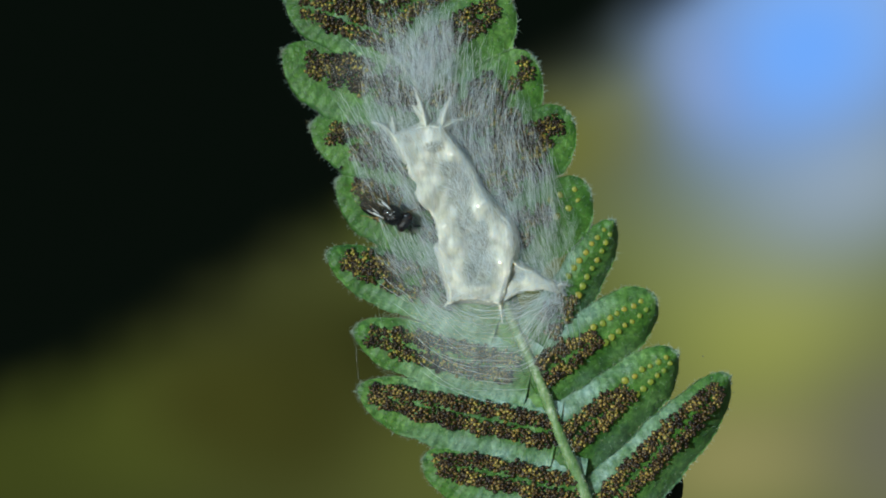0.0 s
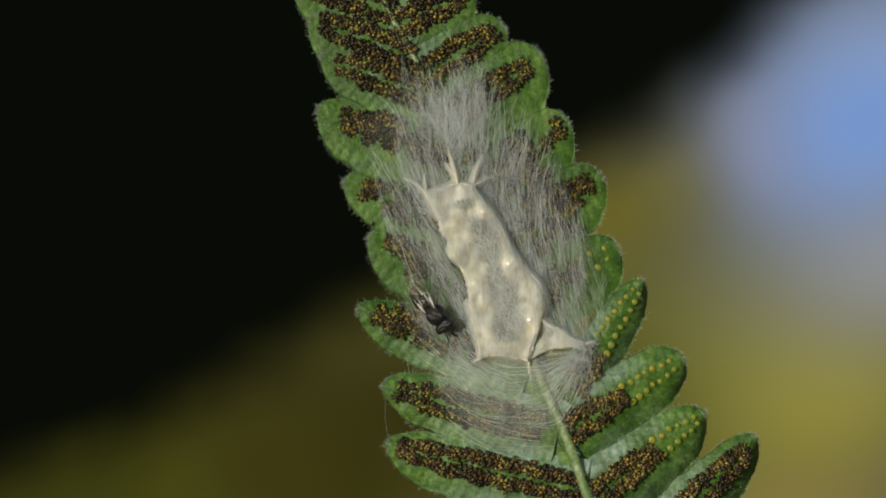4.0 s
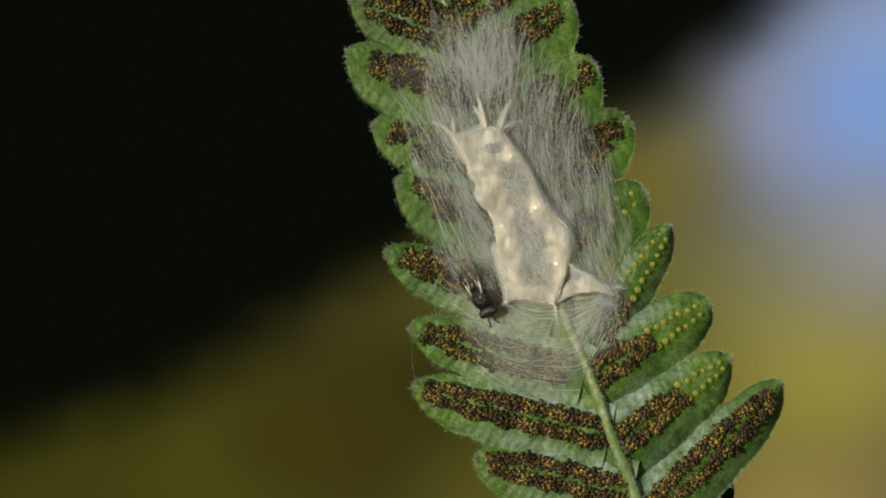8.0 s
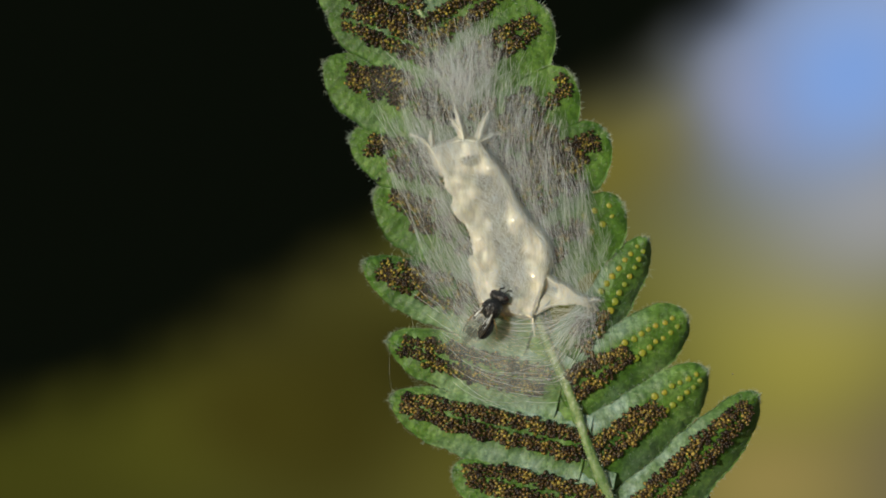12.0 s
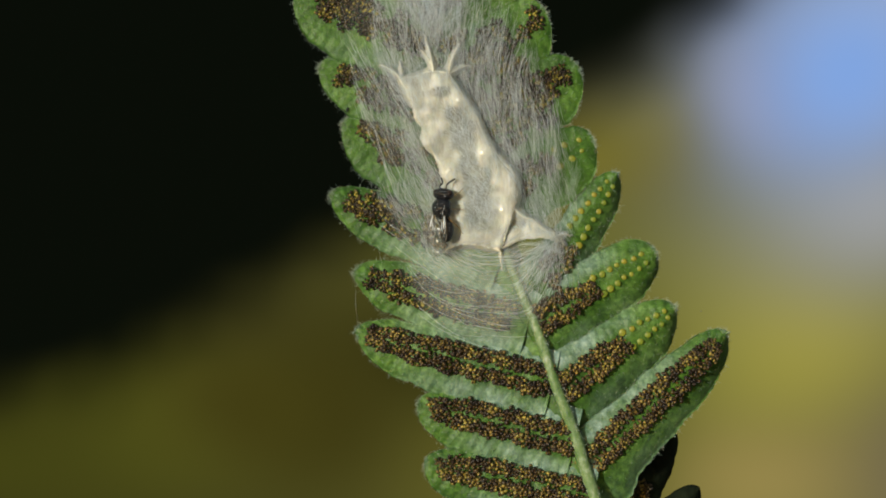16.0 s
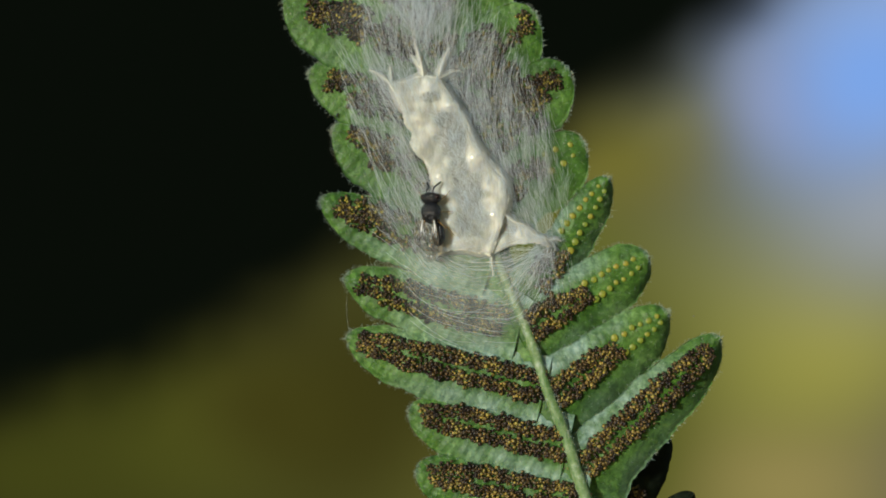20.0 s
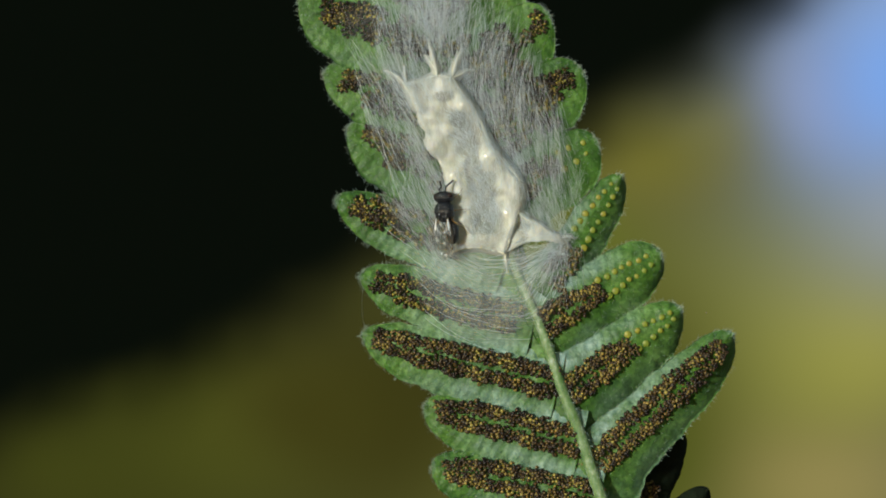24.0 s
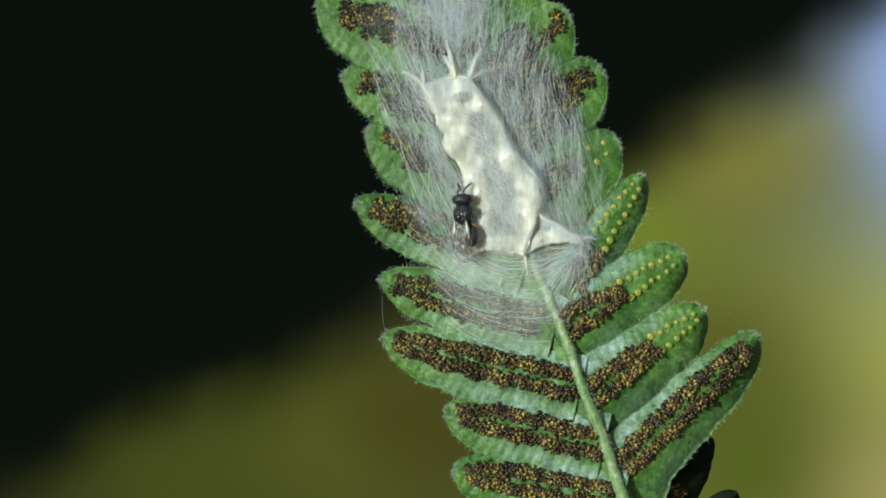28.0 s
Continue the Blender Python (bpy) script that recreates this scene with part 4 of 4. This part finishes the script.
rng = np.random.default_rng(12)
specks = []
while len(specks) < 34:
    x, z = rng.uniform(-1.0, 2.0), rng.uniform(0.0, 5.0)
    if in_ring(x, z, ROOF):
        specks.append((x, -0.085 - body_height(x, z), z))
part("specks", balls(specks, rng.uniform(0.006, 0.014, 34), rng), plain_material("dark_speck", (0.05, 0.04, 0.03), 0.7), cocoon, "tiny dark specks", "stuff")
for name, points, radii, label in ROPES:
    line = curve_through(points, 60)
    pts = np.stack([line[:, 0], -0.10 - line[:, 2], line[:, 1]], 1)
    rad = np.interp(np.linspace(0, 1, 60), np.linspace(0, 1, len(radii)), radii)
    for k in range(60):
        x, z = pts[k, 0], pts[k, 2]
        rad[k] *= 0.85 + 0.8 * wobble(x, z, 5, 2)
        pts[k] += (0.03 * wobble(x, z, 4, 1), 0.0, 0.03 * wobble(x, z, 4, 7))
        pts[k, 1] = -0.085 - max(body_height(x, z), 0.0)
    part(name, tubes([(pts, rad)], 9), M_RIDGE, cocoon, label)

# fibres along the ropes and across the thin places of the roof
rng = np.random.default_rng(31)
fibres = []
for name, points, radii, label in ROPES:
    line = curve_through(points, 60)
    for _ in range(int(10 * len(points))):
        k0, n = rng.integers(0, 48), rng.integers(7, 12)
        off, drift, pts = rng.normal(0, 0.07, 2), rng.normal(0, 0.012, 2), []
        for k in range(n):
            x, z = line[k0 + k, :2] + off + drift * k
            pts.append((x, -0.105 - body_height(x, z) - 0.012 * rng.random(), z))
        fibres.append((pts, rng.uniform(0.002, 0.005)))
for wx, wz, wa, wb in WINDOWS:
    for _ in range(int(1500 * wa * wb)):
        x, z = wx + rng.normal(0, 0.6) * wa, wz + rng.normal(0, 0.6) * wb
        a, long = radians(rng.choice((110, 75, 150)) + rng.normal(0, 16)), rng.uniform(0.12, 0.45)
        pts = [(x + math.cos(a) * long * k / 4, 0, z + math.sin(a) * long * k / 4) for k in range(5)]
        if all(in_ring(q[0], q[2], ROOF) or in_ring(q[0], q[2], APRON) for q in pts):
            fibres.append(([(q[0], -0.10 - body_height(q[0], q[2]), q[2]) for q in pts], rng.uniform(0.0015, 0.0035)))
for _ in range(700):
    x, z = rng.uniform(-1.4, 1.8), rng.uniform(-0.1, 4.7)
    a, long = radians(rng.choice((115, 115, 60, 20)) + rng.normal(0, 14)), rng.uniform(0.15, 0.5)
    pts = [(x + math.cos(a) * long * k / 4, 0, z + math.sin(a) * long * k / 4) for k in range(5)]
    if all(in_ring(q[0], q[2], ROOF) for q in pts):
        fibres.append(([(q[0], -0.098 - body_height(q[0], q[2]), q[2]) for q in pts], rng.uniform(0.001, 0.0025)))
part("silk_fuzz", tubes(fibres), M_STRAND, cocoon, "fine white fibres over the thin places", "stuff")

# ---------------------------------------------------------------- wasp
M_CHITIN = chitin_material()
M_EYE = plain_material("wasp_eye", (0.02, 0.008, 0.008), 0.15)
M_LEG = plain_material("wasp_leg", (0.30, 0.17, 0.05), 0.3, 0.4, 6000)
M_WING, M_VEIN = wing_material(), plain_material("wing_vein", (0.05, 0.035, 0.02), 0.4)
M_STIGMA = plain_material("wing_cloud", (0.05, 0.04, 0.03), 0.4)
M_STIGMA.node_tree.nodes["Principled BSDF"].inputs["Alpha"].default_value = 0.55
M_GLINT = plain_material("painted_glint", (0.86, 0.87, 0.89), 0.3, 0.08)
wasp = thing("wasp", "tiny black wasp with clear wings and amber legs on silk", "wasp")
wasp.scale = (1.1, 1.1, 1.1)


def lump(name, centre, radii, mat, parent, label="", dent=0.0, turn=0.0, fine=24):
    bm = bmesh.new()
    bmesh.ops.create_uvsphere(bm, u_segments=fine, v_segments=fine // 2, radius=1.0)
    for q in bm.verts:
        k = 1 + dent * noise.noise(q.co * 2.2 + Vector(centre) * 3)
        q.co = Vector((q.co.x * radii[0] * k, q.co.y * radii[1] * k, q.co.z * radii[2] * k))
    bmesh.ops.rotate(bm, cent=(0, 0, 0), matrix=Matrix.Rotation(radians(turn), 3, "Y"), verts=bm.verts)
    bmesh.ops.translate(bm, vec=centre, verts=bm.verts)
    return part(name, bm, mat, parent, label)


# its own space: x ahead, y to its left, z off the leaf
head = lump("head", (0.53, 0, 0.22), (0.16, 0.265, 0.18), M_CHITIN, wasp, "broad black head", 0.05)
for s in (-1, 1):
    lump("eye", (0.565, 0.175 * s, 0.245), (0.085, 0.085, 0.115), M_EYE, head, "dark glossy compound eye")
thorax = lump("thorax", (0.19, 0, 0.25), (0.28, 0.26, 0.21), M_CHITIN, wasp, "humped pitted black thorax", 0.06)
lump("pronotum", (0.34, 0, 0.22), (0.08, 0.20, 0.15), M_CHITIN, thorax)
lump("scutellum", (0.03, 0, 0.30), (0.12, 0.13, 0.11), M_CHITIN, thorax)
abdomen = lump("abdomen", (-0.34, -0.15, 0.20), (0.30, 0.17, 0.14), M_CHITIN, wasp, "smooth tapering black abdomen", 0.03)
for k in range(4):
    x = -0.22 - 0.11 * k
    w = 0.15 * math.sqrt(max(0.05, 1 - ((x + 0.36) / 0.3) ** 2)) + 0.006
    ring = [(x + 0.01 * math.cos(a * 2), -0.15 + w * math.cos(a), 0.20 + w * 0.78 * math.sin(a)) for a in np.linspace(0, 2 * math.pi, 25)]
    part("abdomen_ring", tubes([(ring, 0.008)], 4), M_CHITIN, abdomen)

for s in (-1, 1):
    rows = []
    for i in range(26):
        u = i / 25
        wide = 0.145 * (math.sin(min(1.0, u * 1.12 + 0.05) * math.pi * 0.62) ** 0.9) * math.sqrt(max(0.0, 1 - max(0.0, (u - 0.72) / 0.28) ** 2.2)) + 0.012
        row = []
        for j in range(9):
            vv = (j - 4) / 4
            x = 0.05 - 1.06 * u + 0.02 * vv
            y = s * (0.12 - 0.09 * u + 0.02 * math.sin(u * 3)) + 0.06 * u + vv * wide
            z = 0.42 - 0.12 * u + 0.018 * (1 + s) + 0.012 * math.sin(5 * vv + 9 * u) + 0.03 * (1 - vv * vv)
            row.append((x, y, z))
        rows.append(row)
    rows = np.array(rows)
    g = rows.reshape(-1, 3)
    faces = [[i * 9 + j, i * 9 + j + 1, (i + 1) * 9 + j + 1, (i + 1) * 9 + j] for i in range(25) for j in range(8)]
    wing = part("wing", (g, faces), M_WING, wasp, "folded clear smoky wing")
    edge = rows[:20, 8 if s > 0 else 0] + (0, 0, 0.004)
    part("wing_vein", tubes([(edge, np.linspace(0.016, 0.006, 20))], 5), M_VEIN, wing, "dark front vein")
    mid = rows[:16, 4] + (0, 0, 0.004)
    part("wing_vein", tubes([(mid, 0.005)], 4), M_VEIN, wing)
    # pale tubes that paint the sun's glint on the wing base
    for col, first, last, thick in ((6 if s > 0 else 2, 1, 9, 0.020), (4, 5, 11, 0.009), (7 if s > 0 else 1, 3, 12, 0.007)):
        streak = rows[first:last, col] + (0, 0, 0.01) + np.array([(0, 0.014 * wobble(k * 0.9, col, 1.0, s), 0.004 * k % 2) for k in range(last - first)])
        part("wing_glint", tubes([(streak, thick * (0.35 + np.sin(np.linspace(0.2, 2.9, last - first)) * np.array([0.5 + 0.9 * abs(wobble(k * 0.8, col, 1.0, 4)) for k in range(last - first)])))], 5), M_GLINT, wing, "silvery streak painted as a glint at the wing base")
    cloud = rows[14:20, 2:7] + (0, 0, 0.003)
    part("wing_cloud", (cloud.reshape(-1, 3), [[i * 5 + j, i * 5 + j + 1, i * 5 + j + 6, i * 5 + j + 5] for i in range(5) for j in range(4)]), M_STIGMA, wing, "brown smoky cloud on the wing")

for s in (-1, 1):
    pts = curve_through([(0.63, 0.05 * s, 0.22), (0.72, 0.09 * s, 0.30), (0.80, 0.07 * s - 0.03, 0.24), (0.93, 0.16 * s - 0.05, 0.12 + 0.05 * s)], 16)
    antenna = part("antenna", tubes([(pts, np.interp(np.arange(16), (0, 6, 7, 15), (0.014, 0.014, 0.018, 0.024)))], 6), M_CHITIN, wasp, "elbowed dark antenna")
    for x, reach, lean in ((0.32, 0.34, 0.30), (0.18, 0.40, 0.02), (0.06, 0.42, -0.34)):
        reach *= 0.85
        knee = (x + lean * 0.5, s * reach * 0.75, 0.26)
        foot = (x + lean, s * (reach + 0.05), 0.0)
        toe = (x + lean * 1.35, s * (reach + 0.13), -0.02)
        leg = part("leg", tubes([(curve_through([(x, 0.13 * s, 0.12), (x + lean * 0.25, s * reach * 0.5, 0.22), knee], 8), np.linspace(0.022, 0.015, 8))], 6), M_LEG, wasp, "amber jointed leg")
        part("shin", tubes([(curve_through([knee, ((knee[0] + foot[0]) / 2, (knee[1] + foot[1]) / 2 + 0.02 * s, 0.13), foot], 7), np.linspace(0.013, 0.009, 7))], 5), M_LEG, leg)
        part("foot", tubes([((foot, ((foot[0] + toe[0]) / 2, (foot[1] + toe[1]) / 2, -0.005), toe), 0.007)], 5), M_LEG, leg)

# ---------------------------------------------------------------- dust
M_CRUMB = plain_material("dark_crumb", (0.012, 0.012, 0.016), 0.5)
crumb = np.random.default_rng(6)
tagged(part("crumb", balls([(-2.88 + crumb.normal(0, 0.03), -0.06, 3.60 + crumb.normal(0, 0.03)) for _ in range(6)], crumb.uniform(0.015, 0.035, 6), crumb), M_CRUMB), "tiny black crumb on the fern's margin", "crumb")
M_DUST = plain_material("dust", (0.25, 0.22, 0.15), 0.8)
rng = np.random.default_rng(5)
for x, z in [(6.80, -1.82)]:
    tagged(part("dust_speck", balls([(x, 0.1, z)], [0.022], rng), M_DUST), "tiny brown speck held by a loose thread", "speck")


# ---------------------------------------------------------------- movement
def on_leaf(x, z, heading, y, pitch):
    """The wasp's pose on the leaf: place in millimetres, heading in degrees from the right, turning upwards."""
    a = radians(heading)
    ahead = Vector((math.cos(a), 0, math.sin(a)))
    left = Vector((-0.36, -0.93, 0)).cross(ahead).normalized()   # it leans away from the cocoon's flank
    off = ahead.cross(left)
    m = Matrix((ahead, left, off)).transposed().to_4x4()
    return Matrix.Translation((x * MM, y * MM, z * MM)) @ m @ pose(0, 0, 0, 0, pitch, 0)


# seconds, place across and up, heading, depth, how far its head dips
WASP = [
    (0, -1.70, 2.49, -36, -0.46, 14),
    (1, -1.66, 2.24, -70, -0.38, 0),
    (2, -1.77, 1.96, -74, -0.38, 0),
    (2.5, -1.50, 1.75, -56, -0.38, 0),
    (4.5, -1.16, 1.19, -54, -0.38, 0),
    (5.5, -0.91, 0.88, -48, -0.38, 0),
    (6, -0.90, 0.77, -47, -0.38, 0),
    (6.5, -0.88, 0.62, -50, -0.38, 0),
    (7, -0.79, 0.54, -68, -0.38, 0),
    (7.5, -0.80, 0.39, -68, -0.38, 0),
    (8, -0.72, 0.24, -65, -0.42, 6),
    (9, -0.50, 0.06, -52, -0.44, 10),
    (9.5, -0.47, -0.10, -34, -0.49, 18),
    (10, -0.51, -0.22, -4, -0.61, 28),
    (11, -0.19, -0.32, 15, -0.61, 28),
    (11.5, 0.05, -0.31, 38, -0.60, 26),
    (12.5, 0.10, -0.06, 82, -0.51, 12),
    (13.5, -0.14, 0.14, 110, -0.48, 0),
    (14, -0.17, 0.34, 105, -0.48, 0),
    (14.5, -0.21, 0.33, 103, -0.48, 0),
    (15, -0.22, 0.38, 93, -0.48, 0),
    (15.5, -0.16, 0.59, 81, -0.48, 0),
    (16, -0.20, 0.73, 86, -0.48, 0),
    (17, -0.18, 0.79, 89, -0.48, 0),
    (18, -0.18, 0.73, 90, -0.48, 0),
    (20, -0.21, 0.77, 92, -0.48, 0),
    (28, -0.22, 0.74, 94, -0.48, 0),
]


def motions():
    walk(wasp, [(t, on_leaf(x, z, heading, y, dip)) for t, x, z, heading, y, dip in WASP])


motions()
